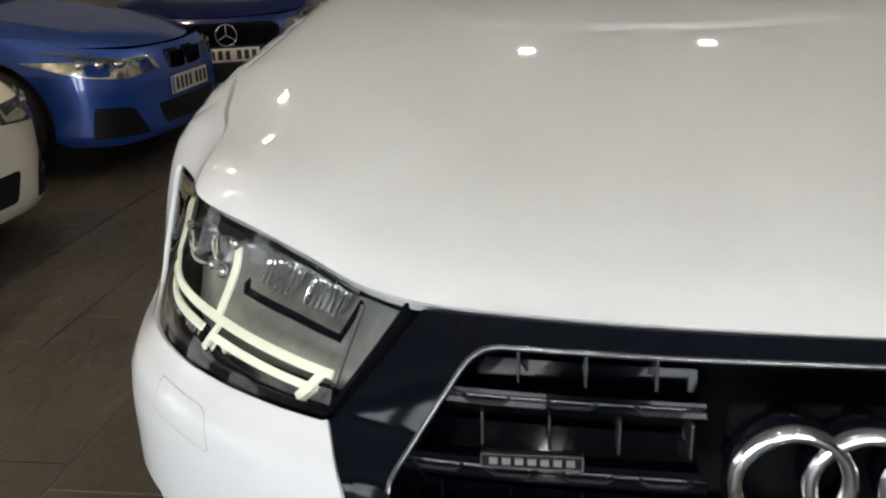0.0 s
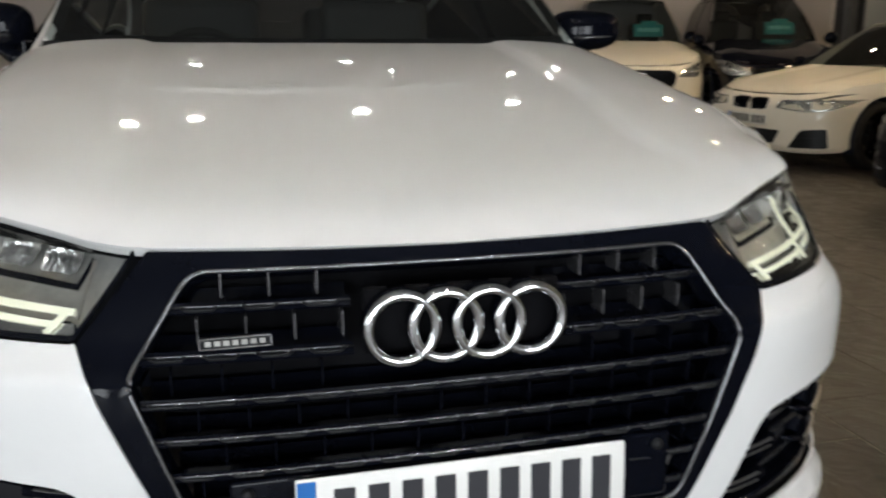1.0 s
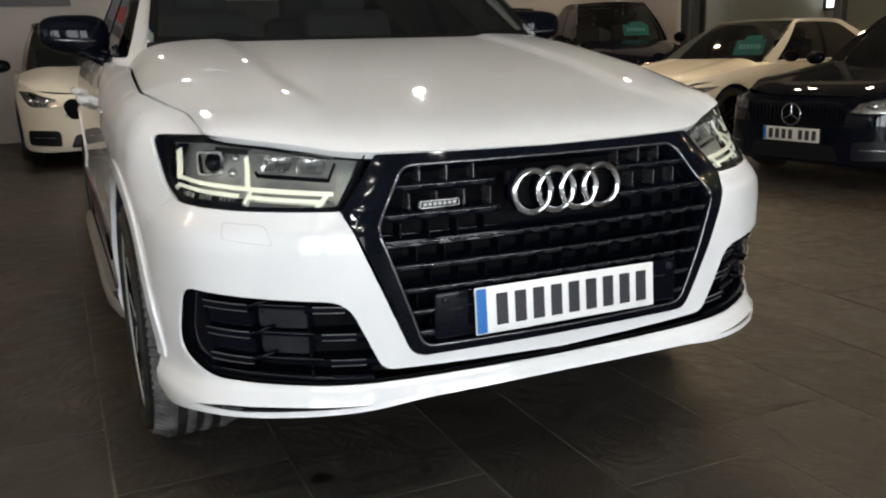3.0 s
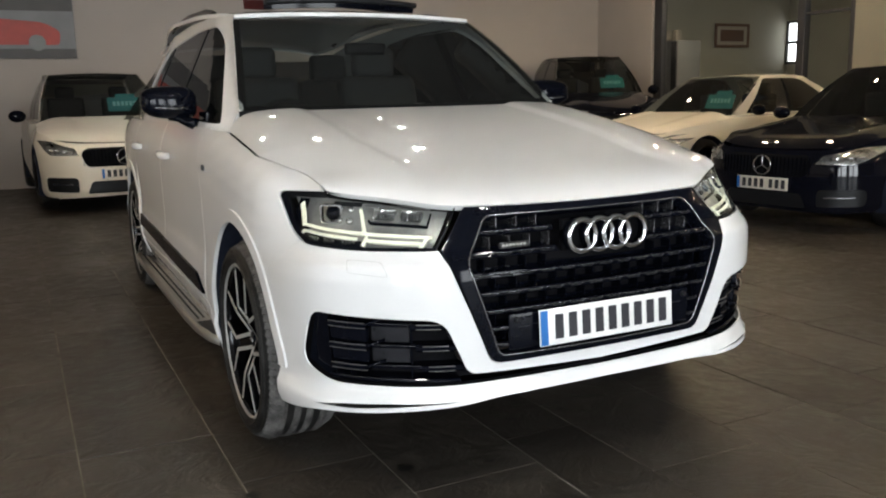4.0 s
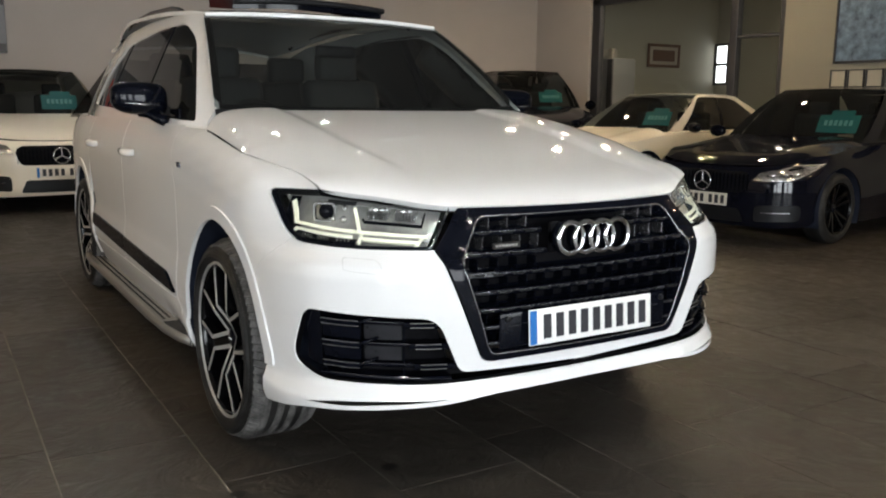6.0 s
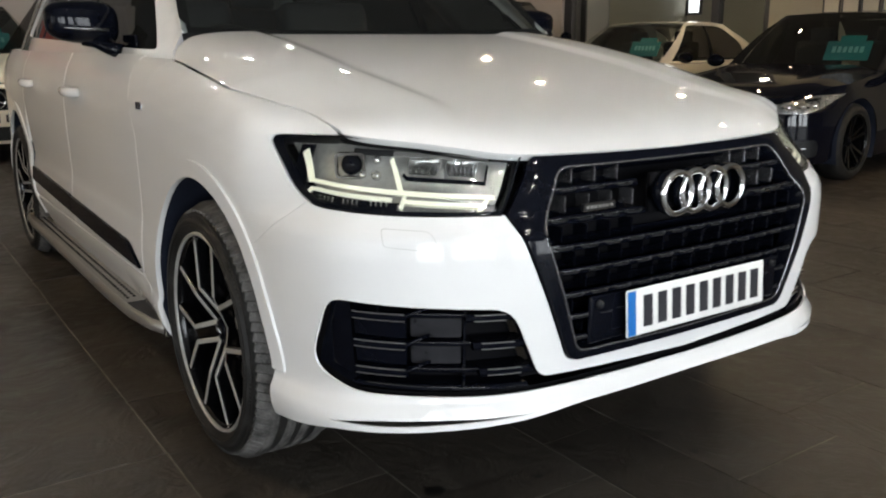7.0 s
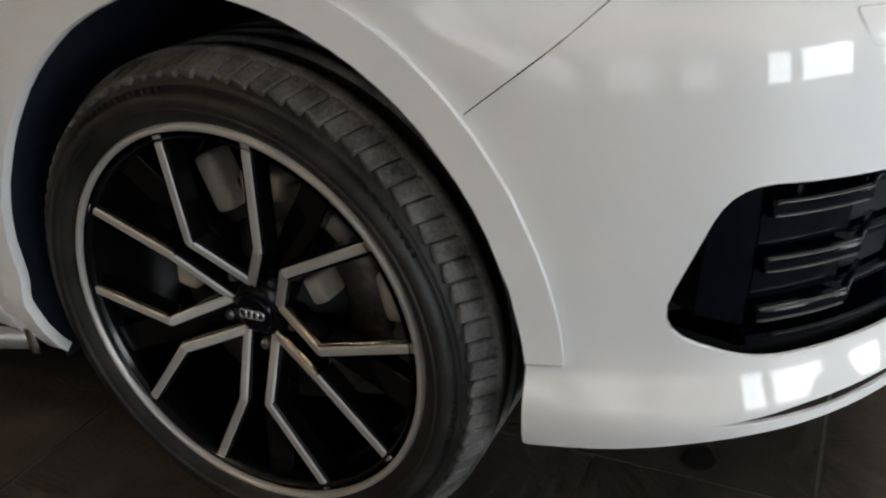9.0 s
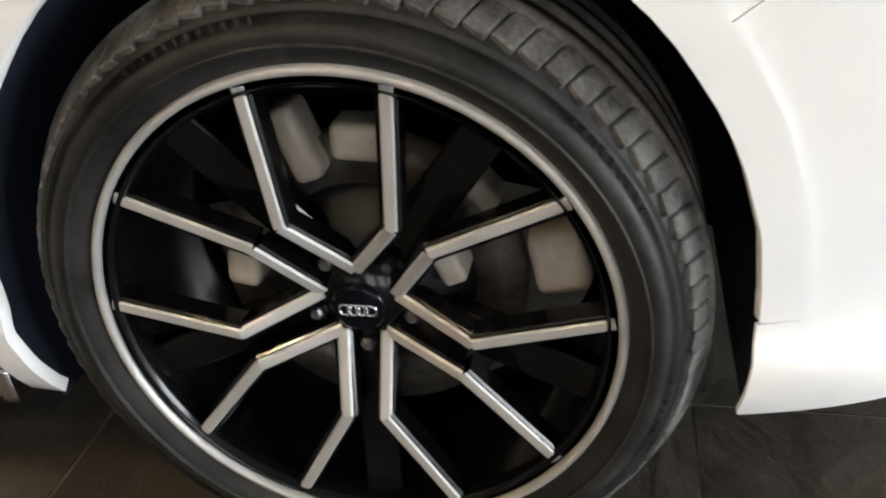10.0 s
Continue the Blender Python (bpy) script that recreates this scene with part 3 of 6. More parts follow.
Q.rise = lambda y: 1.055 - float(np.interp(y, [-0.55, -0.3, -0.08, 0.2, 0.42, 0.7], [0.956, 1.013, 1.055, 1.088, 1.112, 1.13]))
ZW = 0.366
ARC, RING, ARCZ, RINGZ = 0.392, 0.436, 0.444, 0.490


def body(s, z):
    return Q.at(s, z)


def proud(d):
    return lambda s, z: Q.at(s, z, d)


def shut(t):
    """The hood's side joint, from the headlight (0) to the screen (1), in shell measures (right-hand side positive)."""
    a, b = Q.sz(0.862, -0.56, 0)[0], Q.sy(0.42)
    return (a + (b - a) * t, 0.956 + 0.154 * (0.55 * t + 0.45 * t ** 0.55))


# headlight, fog opening, grille: corners
S0, SI = shut(0.0)[0], Q.sz(0.480, -0.875, 0)[0]


def brow(s):
    """Height of the hood's front edge at s: over the grille, then along the headlight."""
    return float(np.interp(s, [0.0, SI, SI + 0.5 * (S0 - SI), S0], [0.9035, 0.912, 0.9415, 0.958]))


HL = [(SI, brow(SI) - 0.003), Q.sz(0.565, -0.858, 0.79), (*Q.sz(0.76, -0.75, 0.793), 0.06), (*Q.sz(0.918, -0.50, 0.803), 0.075), (*Q.sz(0.949, -0.355, 0.950), 0.036)]
HL += [(s, brow(s) - 0.003, 0.0) for s in np.linspace(S0, SI, 6)[:-1]]
HLr = arc_round(HL, 0.006)
area = sum(HLr[i][0] * HLr[(i + 1) % len(HLr)][1] - HLr[(i + 1) % len(HLr)][0] * HLr[i][1] for i in range(len(HLr)))
HLr = HLr if area > 0 else HLr[::-1]
mid_s, mid_z = sum(q[0] for q in HLr) / len(HLr), sum(q[1] for q in HLr) / len(HLr)
HLgap = [(mid_s + (q[0] - mid_s) * 1.007, mid_z + (q[1] - mid_z) * 1.025) for q in HLr]
FOG_IT, FOG_IB = Q.sz(0.565, -0.858, 0.586), Q.sz(0.477, -0.875, 0.402)
FOG_OT, FOG_OL = Q.sz(0.886, -0.612, 0.611), Q.sz(0.910, -0.542, 0.434)
half_hole = [(0.0, 0.394), (FOG_IB[0], 0.408, 0.03), (FOG_IT[0] - 0.01, FOG_IT[1], 0.05), (*FOG_OT, 0.045), (*FOG_OL, 0.06), (Q.sz(0.86, -0.65, 0)[0], 0.388, 0.05), (Q.sz(0.6, -0.84, 0)[0], 0.378, 0.06), (Q.sz(0.45, -0.88, 0)[0], 0.377, 0.05), (0.0, 0.374)]
hole = arc_round([q for q in half_hole] + [q for q in flip(half_hole[1:-1])], 0.0)
SLIT = arc_round([(*Q.sz(0.885, -0.60, 0.316), 0.004), (*Q.sz(0.82, -0.70, 0.331), 0.02), (*Q.sz(0.70, -0.79, 0.335), 0.05), Q.sz(0.49, -0.875, 0.332), (*Q.sz(0.66, -0.815, 0.324), 0.05), (*Q.sz(0.80, -0.72, 0.316), 0.03)], 0.003)
GK, GBL = Q.sz(0.532, -0.866, 0.752), Q.sz(0.400, -0.885, 0.434)
HLI, HLB = Q.sz(0.463, -0.879, 0.905), Q.sz(0.557, -0.86, 0.792)
g = 0.003
frame_half = [(0.0, 0.902), (HLI[0] * 0.5, 0.904), (HLI[0] - 0.004, 0.9075), (HLB[0] - g, HLB[1]), (GK[0] - g, GK[1]), (GBL[0] - g, GBL[1], 0.03), (0.0, 0.434)]
FRAME_OUT = arc_round(flip(frame_half[1:-1]) + frame_half, 0.004)
in_half = [(0.0, 0.880), (Q.sz(0.398, -0.887, 0)[0], 0.880, 0.03), (Q.sz(0.478, -0.876, 0)[0], 0.748, 0.02), (Q.sz(0.378, -0.886, 0)[0], 0.456, 0.03), (0.0, 0.452)]
FRAME_IN = arc_round(flip(in_half[1:-1]) + in_half, 0.0)

# bumper
rim_front = arch_arc(Q, AX - 0.012, ZW, RING - 0.004, 90, 49.7, 30, RINGZ - 0.004)
seam = [rim_front[-1], (Q.sz(0.912, -0.525, 0)[0], 0.815)]
bh = [(0.0, 0.433 - g), (GBL[0] + g, GBL[1] - g, 0.035), (GK[0] + g, GK[1] - 0.004), (HLB[0] + g, HLB[1] - g, 0.004), (Q.sz(0.66, -0.81, 0)[0], 0.83), (Q.sz(0.88, -0.60, 0)[0], 0.85)]
bh += [(seam[1][0] - 0.0015, seam[1][1]), (rim_front[-1][0] - 0.0015, rim_front[-1][1])] + list(reversed(rim_front))[1:]
bh += [(rim_front[0][0], 0.381), (Q.sy(-0.402), 0.379), (Q.sy(-0.398), 0.30), (Q.sy(-0.395), 0.262, 0.008), (Q.sz(0.915, -0.53, 0)[0], 0.280, 0.04), (Q.sz(0.87, -0.62, 0)[0], 0.299, 0.05), (Q.sz(0.74, -0.76, 0)[0], 0.306, 0.08), (Q.sz(0.50, -0.87, 0)[0], 0.319, 0.10), (Q.sz(0.38, -0.89, 0)[0], 0.333, 0.08), (0.0, 0.337)]
BUMP = arc_round(bh + flip(bh[1:-1]), 0.0)
bumper = panel("front_bumper", BUMP, [hole, SLIT, flip(SLIT), HLgap, flip(HLgap)], body, WHITE, suv, step=0.022, depth=0.006, label="glossy white painted front bumper")
# bumper underside turned back, near-black
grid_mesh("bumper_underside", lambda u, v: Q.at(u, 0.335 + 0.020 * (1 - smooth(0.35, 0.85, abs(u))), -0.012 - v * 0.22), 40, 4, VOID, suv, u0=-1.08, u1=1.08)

for sg in (-1, 1):
    S = (lambda pts: [(q[0], *q[1:]) for q in pts]) if sg > 0 else flip
    # headlight
    lamp = panel("headlight", S(HLr), [], proud(-0.004), LENS, suv, step=0.025, depth=0.0, label="clear headlight lens with lit running light")
    lamp.visible_shadow = False
    inner = [(q[0] * 1.0, q[1]) for q in HLr]
    cs, cz = sum(q[0] for q in inner) / len(inner), sum(q[1] for q in inner) / len(inner)
    shrink = lambda k, kz: [(cs + (q[0] - cs) * k, cz + (q[1] - cz) * kz) for q in inner]
    panel("bezel", S(shrink(1.0, 1.0)), [S(shrink(0.984, 0.955))], proud(-0.010), SATIN, lamp, step=0.03, depth=0.05)
    s_min = min(q[0] for q in inner)
    panel("lens_border", S(shrink(1.0, 1.0)), [S([(s_min + 0.006 + (q[0] - s_min) * 0.955, cz + 0.002 + (q[1] - cz) * 0.925) for q in inner])], proud(-0.007), GLOSS, lamp, step=0.03, depth=0.002)
    panel("housing", S(shrink(0.99, 0.98)), [], proud(-0.058), HOUSING, lamp, step=0.04, depth=0.0, label="grey satin lamp housing")
    s_in, s_out = HLB[0], Q.sz(0.936, -0.425, 0)[0]
    fm = lambda f: float(np.interp(f, [0.0, 0.445, 0.95], [0.0, 0.412, 0.955]))
    hz = lambda f, v: (s_in + (s_out - s_in) * fm(f), 0.787 + 0.004 * f + v * (0.118 + 0.03 * f))

    def strip(nm, pts, wd, material, out=-0.016, dp=0.004):
        """A lit bar along points (across, up) of the lamp."""
        c = [Vector(hz(*p)) for p in pts]
        lft, rgt = [], []
        for i, p in enumerate(c):
            d = (c[min(i + 1, len(c) - 1)] - c[max(i - 1, 0)]).normalized()
            n = Vector((-d.y, d.x)) * wd / 2
            lft.append(tuple(p + n)), rgt.append(tuple(p - n))
        poly = lft + rgt[::-1]
        area = sum(poly[i][0] * poly[(i + 1) % len(poly)][1] - poly[(i + 1) % len(poly)][0] * poly[i][1] for i in range(len(poly)))
        if area < 0:
            poly.reverse()
        panel(nm, S(poly), [], proud(out), material, lamp, step=0.02, depth=dp)

    strip("running_light", [(0.03, 0.31), (0.25, 0.335), (0.45, 0.36), (0.7, 0.405), (0.875, 0.44)], 0.0088, DRL)
    strip("running_light", [(0.075, 0.17), (0.25, 0.20), (0.435, 0.235)], 0.0080, DRL)
    strip("running_light", [(0.48, 0.25), (0.7, 0.285), (0.865, 0.315)], 0.0085, DRL_DIM)
    strip("running_light", [(0.868, 0.43), (0.895, 0.62), (0.935, 0.86)], 0.016, DRL)
    strip("running_light", [(0.86, 0.31), (0.885, 0.20)], 0.010, DRL_DIM)
    strip("running_light", [(0.445, 0.36), (0.47, 0.58), (0.505, 0.86)], 0.013, DRL)
    strip("running_light", [(0.055, 0.31), (0.11, 0.06)], 0.010, DRL)
    strip("running_light", [(0.425, 0.34), (0.445, 0.12)], 0.009, DRL_DIM)
    for f in (0.50, 0.63, 0.755):
        for k in range(4):
            strip("indicator_rib", [(f + 0.022 * k, 0.14), (f + 0.022 * k + 0.003, 0.215)], 0.0045, REFLECTOR if k % 2 else CHROME, -0.022)
    strip("lower_trim", [(0.05, 0.075), (0.28, 0.085), (0.47, 0.095), (0.65, 0.12), (0.92, 0.18)], 0.024, GLOSS, -0.03)
    # chrome band added in place of the shopfront's reflection in the lens
    strip("lens_glint", [(0.03, 0.085), (0.16, 0.09), (0.30, 0.095), (0.46, 0.10)], 0.019, CHROME, -0.024)
    strip("side_blade", [(0.028, 0.22), (0.018, 0.50), (0.008, 0.84)], 0.005, SILVER, -0.024)
    strip("outer_shroud", [(0.945, 0.16), (0.955, 0.40), (0.975, 0.66), (1.0, 0.93)], 0.040, GLOSS, -0.030)
    strip("upper_blade", [(0.02, 0.95), (0.25, 0.95), (0.50, 0.94)], 0.010, CHROME, -0.02)
    strip("upper_shade", [(0.50, 0.94), (0.62, 0.93), (0.72, 0.93)], 0.012, SATIN, -0.03)
    # twin reflector chamber
    for f0, f1 in ((0.06, 0.235), (0.25, 0.43)):
        pl = arc_round([hz(f0 + 0.03, 0.60), hz(f1, 0.60), hz(f1 + 0.0, 0.86), hz(f0, 0.88)][::-1], 0.012)
        a2 = sum(pl[i][0] * pl[(i + 1) % len(pl)][1] - pl[(i + 1) % len(pl)][0] * pl[i][1] for i in range(len(pl)))
        pl = pl if a2 > 0 else pl[::-1]
        cx2, cz2 = sum(q[0] for q in pl) / len(pl), sum(q[1] for q in pl) / len(pl)

        def bowl(s, z, cx2=cx2, cz2=cz2):
            r2 = ((abs(s) - cx2) / 0.055) ** 2 + ((z - cz2) / 0.03) ** 2
            return Q.at(s, z, -0.056 + 0.022 * min(1.0, r2))
        panel("reflector", S(pl), [], bowl, REFLECTOR, lamp, step=0.012, depth=0.0, label="bright ribbed reflector bowl")
        for k in range(6):
            fx = f0 + 0.025 + (f1 - f0 - 0.04) * (k + 0.5) / 6
            strip("reflector_rib", [(fx, 0.63), (fx - 0.006, 0.84)], 0.002, CHROME, -0.034, 0.004)
    strip("chamber_edge", [(0.05, 0.53), (0.235, 0.55), (0.43, 0.56), (0.45, 0.62)], 0.007, GLOSS, -0.03)
    strip("chamber_edge", [(0.055, 0.53), (0.02, 0.84)], 0.006, GLOSS, -0.03)
    for f, v, r in ((0.60, 0.80, 0.010), (0.585, 0.56, 0.012), (0.66, 0.56, 0.009)):
        q = hz(f, v)
        bl = bmesh.new()
        bmesh.ops.create_uvsphere(bl, u_segments=14, v_segments=9, radius=r, matrix=Matrix.Translation(Q.at(sg * q[0], q[1], -0.046)))
        for fc in bl.faces:
            fc.smooth = True
        part("reflector_cup", bl, REFLECTOR, lamp)
    # projector module
    pc = hz(0.74, 0.69)
    c0, c1 = Q.at(sg * pc[0], pc[1], -0.05), Q.at(sg * pc[0], pc[1], 0.0)
    turn = ((c1 - c0).normalized() + Vector((0, -0.7, 0))).to_track_quat("Z", "Y").to_matrix().to_4x4()
    ring = arc_round([(-0.036, -0.030), (0.036, -0.030), (0.036, 0.030), (-0.036, 0.030)], 0.014)
    core = arc_round([(-0.030, -0.024), (0.030, -0.024), (0.030, 0.024), (-0.030, 0.024)], 0.011)
    m4 = Matrix.Translation(c0) @ turn
    panel("projector_frame", ring, [core], lambda u, v: m4 @ Vector((u, v, 0.022)), CHROME, lamp, step=0.01, depth=0.02)
    ball = lathe_bm([(0.024, 0.0), (0.022, 0.010), (0.016, 0.018), (0.005, 0.024), (0.0, 0.025)], axis="z", n=28)
    bmesh.ops.transform(ball, matrix=m4, verts=ball.verts)
    part("projector_lens", ball, GLOSS, lamp, "dark glass projector lens")

    # wing
    up = [shut(t) for t in np.linspace(0.0, 1, 16)]
    
    wg = [(seam[0][0] + 0.0005, seam[0][1]), (seam[1][0] + 0.0005, seam[1][1] + 0.001), (S0 + 0.02, 0.90), (up[0][0] + 0.004, up[0][1] - 0.004)]
    wg += [(a, b - 0.0014) for a, b in up[1:]]
    wg += [(Q.sy(0.42) + 0.006, 1.112), (Q.sy(0.62), 1.118), (Q.sy(0.60), 0.98), (Q.sy(0.535), 0.88), (Q.sy(0.525), 0.60), (Q.sy(0.56), 0.42), (Q.sy(0.50), 0.30, 0.03)]
    wg += arch_arc(Q, AX - 0.012, ZW, RING - 0.004, -100, 49.2, 36, RINGZ - 0.004)
    area = sum(wg[i][0] * wg[(i + 1) % len(wg)][1] - wg[(i + 1) % len(wg)][0] * wg[i][1] for i in range(len(wg)))
    wg = arc_round(wg if area > 0 else wg[::-1], 0.0)
    panel("front_wing", S(wg), [S(HLgap)], body, WHITE, suv, step=0.025, depth=0.018)
    # wheel arch mouldings
    for nm, yc in (("arch_moulding", AX), ("arch_moulding", WB)):
        a0, a1 = (87.6, -105) if yc == AX else (98, -95)
        outer, inn = arch_arc(Q, yc - 0.012, ZW, RING, a0, a1, 44, RINGZ), arch_arc(Q, yc - 0.012, ZW, ARC, a0 - 0.2, a1 - 2, 44, ARCZ)
        pl = outer + inn[::-1]
        area = sum(pl[i][0] * pl[(i + 1) % len(pl)][1] - pl[(i + 1) % len(pl)][0] * pl[i][1] for i in range(len(pl)))
        pl = pl if area > 0 else pl[::-1]
        panel(nm, S(pl), [], proud(0.007), WHITE, suv, step=0.02, depth=0.016)
        grid_mesh("wheel_arch_liner", lambda u, v, yc=yc: (lambda y, z: Vector((sg * (Q.at(Q.sy(y), max(z, 0.27)).x - 0.012 - 0.40 * v), y, z)))(yc - (0.402 if u > 0 else 0.402 + 0.024 * math.sin(radians(u)) ** 2) * math.sin(radians(u)) - 0.012, ZW + 0.452 * math.cos(radians(u))), 30, 5, LINER, suv, "dark felt wheel arch liner", u0=-108, u1=104)
        grid_mesh("inner_arch_wall", lambda u, v, yc=yc: Vector((sg * 0.56, yc - 0.46 * v * math.sin(radians(u)), max(0.27, ZW + 0.46 * v * math.cos(radians(u))))), 30, 3, VOID, suv, u0=-102, u1=102)
    # doors and rear quarter
    joints = [(0.53, 1.60), (1.605, 2.62)]
    for i, (y0, y1) in enumerate(joints):
        bot = [(Q.sy(y0 + (0.05 if i == 0 else 0.003)), 0.41), (Q.sy(y1 - 0.003 - (0.06 if i else 0)), 0.41)]
        top = [(Q.sy(y1 - 0.003), 1.125), (Q.sy(y0 + (0.095 if i == 0 else 0.003)), 1.125)]
        mid = [(Q.sy(y0 + 0.004), 0.62), (Q.sy(y0 + 0.01), 0.88), (Q.sy(y0 + 0.075), 0.985)][::-1] if i == 0 else []
        far = [(Q.sy(2.50), 0.62), (Q.sy(2.62), 0.86)] if i else []
        pl = bot + far + top + mid
        d = panel("front_door" if i == 0 else "rear_door", S(arc_round(pl, 0.01)), [], body, WHITE, suv, step=0.04, depth=0.018)
        hy = y1 - 0.19
        h0 = [Q.at(sg * Q.sy(hy + k), 0.975, o) for k, o in ((-0.10, 0.0), (-0.085, 0.028), (0.0, 0.034), (0.085, 0.028), (0.10, 0.0))]
        part("door_handle", tube_bm(h0, [0.012, 0.014, 0.015, 0.014, 0.012], 10, flat=1.3), WHITE, d)
        cl0, cl1 = (0.60, 1.598) if i == 0 else (1.607, 2.52)
        zt = lambda y: 0.50 + 0.03 * (y - 0.6)
        zb = lambda y: 0.43 + 0.030 * (y - 0.6)
        pl = [(Q.sy(cl0 - (0.02 if i == 0 else 0)), zb(cl0)), (Q.sy(cl1), zb(cl1)), (Q.sy(cl1 - (0.03 if i else 0)), zt(cl1) + 0.0), (Q.sy(cl0 + (0.10 if i == 0 else 0)), zt(cl0 + 0.1), 0.03)]
        panel("door_blade", S(arc_round(pl, 0.004)), [], proud(0.012), GLOSS, d, step=0.04, depth=0.012, label="gloss black door blade")
    qp = [(Q.sy(2.625), 1.125), (Q.sy(2.625), 0.87)] + arch_arc(Q, WB - 0.012, ZW, RING - 0.004, 52, -95, 34, RINGZ - 0.004) + [(Q.sy(3.6), 0.30), (float(Q.s[-1]), 0.30), (float(Q.s[-1]), 1.13), (Q.sz(0.87, 3.85, 0)[0], 1.13)]
    area = sum(qp[i][0] * qp[(i + 1) % len(qp)][1] - qp[(i + 1) % len(qp)][0] * qp[i][1] for i in range(len(qp)))
    panel("rear_quarter", S(qp if area > 0 else qp[::-1]), [], body, WHITE, suv, step=0.05, depth=0.015)
    sill = [(Q.sy(0.475), 0.25), (Q.sy(2.48), 0.26), (Q.sy(2.52), 0.40), (Q.sy(0.57), 0.405), (Q.sy(0.51), 0.385)]
    panel("sill", S(arc_round(sill, 0.02)), [], proud(0.002), WHITE, suv, step=0.05, depth=0.02)
    grid_mesh("underside_panel", lambda u, v: Vector((sg * v * 0.88, u, 0.255)), 6, 2, VOID, suv, u0=0.4, u1=2.6)
    # added black sheet that keeps the slit dark
    panel("slit_backing", S([(p[0], p[1]) for p in arc_round([(*Q.sz(0.90, -0.57, 0.318), 0.0), (*Q.sz(0.82, -0.70, 0.340), 0.0), Q.sz(0.45, -0.885, 0.342), (*Q.sz(0.66, -0.815, 0.324), 0.0)], 0.0)]), [], proud(-0.014), VOID, suv, step=0.05, depth=0.0)
    # added black skin that stands in for the shade behind the joints
    sk = [(0.0, 0.352), (Q.sz(0.88, -0.6, 0)[0], 0.325), (Q.sy(-0.42), 0.30)] + arch_arc(Q, AX, ZW, RING + 0.01, 105, -105, 30) + arch_arc(Q, WB, ZW, RING + 0.01, 105, -105, 30) + [(Q.sy(3.6), 0.30), (float(Q.s[-1]) - 0.01, 0.30), (float(Q.s[-1]) - 0.01, 1.10), (Q.sy(0.5), 1.09), (Q.sz(0.87, -0.62, 0)[0], 0.75), (HLB[0], 0.75), (GK[0], 0.70), (GBL[0], 0.42), (0.0, 0.40)]
    sk_hole = arc_round([(0.03, 0.376), (0.03, 0.393)] + [(q[0] + 0.0, q[1]) for q in half_hole[1:-1]], 0.0)
    panel("inner_skin", S(sk), [S(sk_hole)], proud(-0.03), VOID, suv, step=0.06, depth=0.0)
    # running board
    rb = lambda x, y, z: Vector((sg * x, y, z))
    brd = new("running_board")
    brd.parent = suv
    brd["label"] = "silver aluminium running board with black end caps"
    tread = box_bm(sg * 0.940, 1.78, 0.250, 0.115, 1.98, 0.012, 0.004, 2)
    part("tread_plate", tread, SILVER, brd)
    for k in range(52):
        for j in range(3):
            part("grip_stud", box_bm(sg * (0.912 + 0.026 * j), 0.86 + 0.0355 * k + 0.012 * (j % 2), 0.2575, 0.011, 0.016, 0.005, 0.0015, 1), SATIN, brd)
    edge = [rb(0.93, 0.465, 0.236), rb(0.965, 0.56, 0.239), rb(0.99, 0.72, 0.242), rb(0.998, 1.0, 0.242), rb(0.998, 2.6, 0.242), rb(0.985, 2.78, 0.24), rb(0.93, 2.9, 0.236)]
    part("edge_trim", tube_bm(edge, 0.014, 10, flat=1.5), SILVER, brd)
    capf = bm_from([rb(0.90, 0.50, 0.257), rb(0.94, 0.475, 0.257), rb(0.98, 0.62, 0.257), rb(0.992, 0.80, 0.257), rb(0.90, 0.80, 0.257), rb(0.90, 0.50, 0.229), rb(0.94, 0.475, 0.229), rb(0.98, 0.62, 0.229), rb(0.992, 0.80, 0.229), rb(0.90, 0.80, 0.229)],
                   [(0, 1, 2, 3, 4), (9, 8, 7, 6, 5), (0, 5, 6, 1), (1, 6, 7, 2), (2, 7, 8, 3), (3, 8, 9, 4), (4, 9, 5, 0)], False)
    bmesh.ops.recalc_face_normals(capf, faces=capf.faces)
    part("end_cap", capf, SATIN, brd)
    part("front_bracket", box_bm(sg * 0.925, 0.466, 0.24, 0.05, 0.022, 0.05, 0.005, 2), CHROME, brd)
    part("board_underside", box_bm(sg * 0.92, 1.7, 0.225, 0.12, 2.2, 0.022, 0.006, 2), SATIN, brd)
    # wheels
    for yc in (AX, WB):
        wheel(suv, "wheel", sg * 0.971, yc + 0.006, sg, 0.365, 0.285, 0.285, "fork", -1.2 if yc == AX else 15.0, ZW)
    # door mirror
    mir = new("door_mirror")
    mir.parent = suv
    mir["label"] = "gloss black door mirror"
    hb = bmesh.new()
    bmesh.ops.create_uvsphere(hb, u_segments=36, v_segments=20, radius=1)
    for v in hb.verts:
        x, y, z = v.co
        k = lambda q, e: math.copysign(abs(q) ** e, q)
        y2 = k(y, 0.8) * (0.085 if y < 0 else 0.035)
        taper = 1.0 - 0.18 * smooth(-1, 1, x)
        v.co = (sg * (1.000 + 0.125 * k(x, 0.62)), 0.985 + y2 - 0.02 * x, 1.232 + 0.080 * k(z, 0.62) * taper + 0.008 * x)
    for f in hb.faces:
        f.smooth = True
    bmesh.ops.recalc_face_normals(hb, faces=hb.faces)
    part("mirror_housing", hb, GLOSS, mir)
    part("mirror_stalk", tube_bm([(sg * 0.895, 0.90, 1.13), (sg * 0.93, 0.92, 1.145), (sg * 0.965, 0.95, 1.165), (sg * 1.0, 0.97, 1.175)], [0.035, 0.030, 0.026, 0.03], 12, flat=0.8), GLOSS, mir)
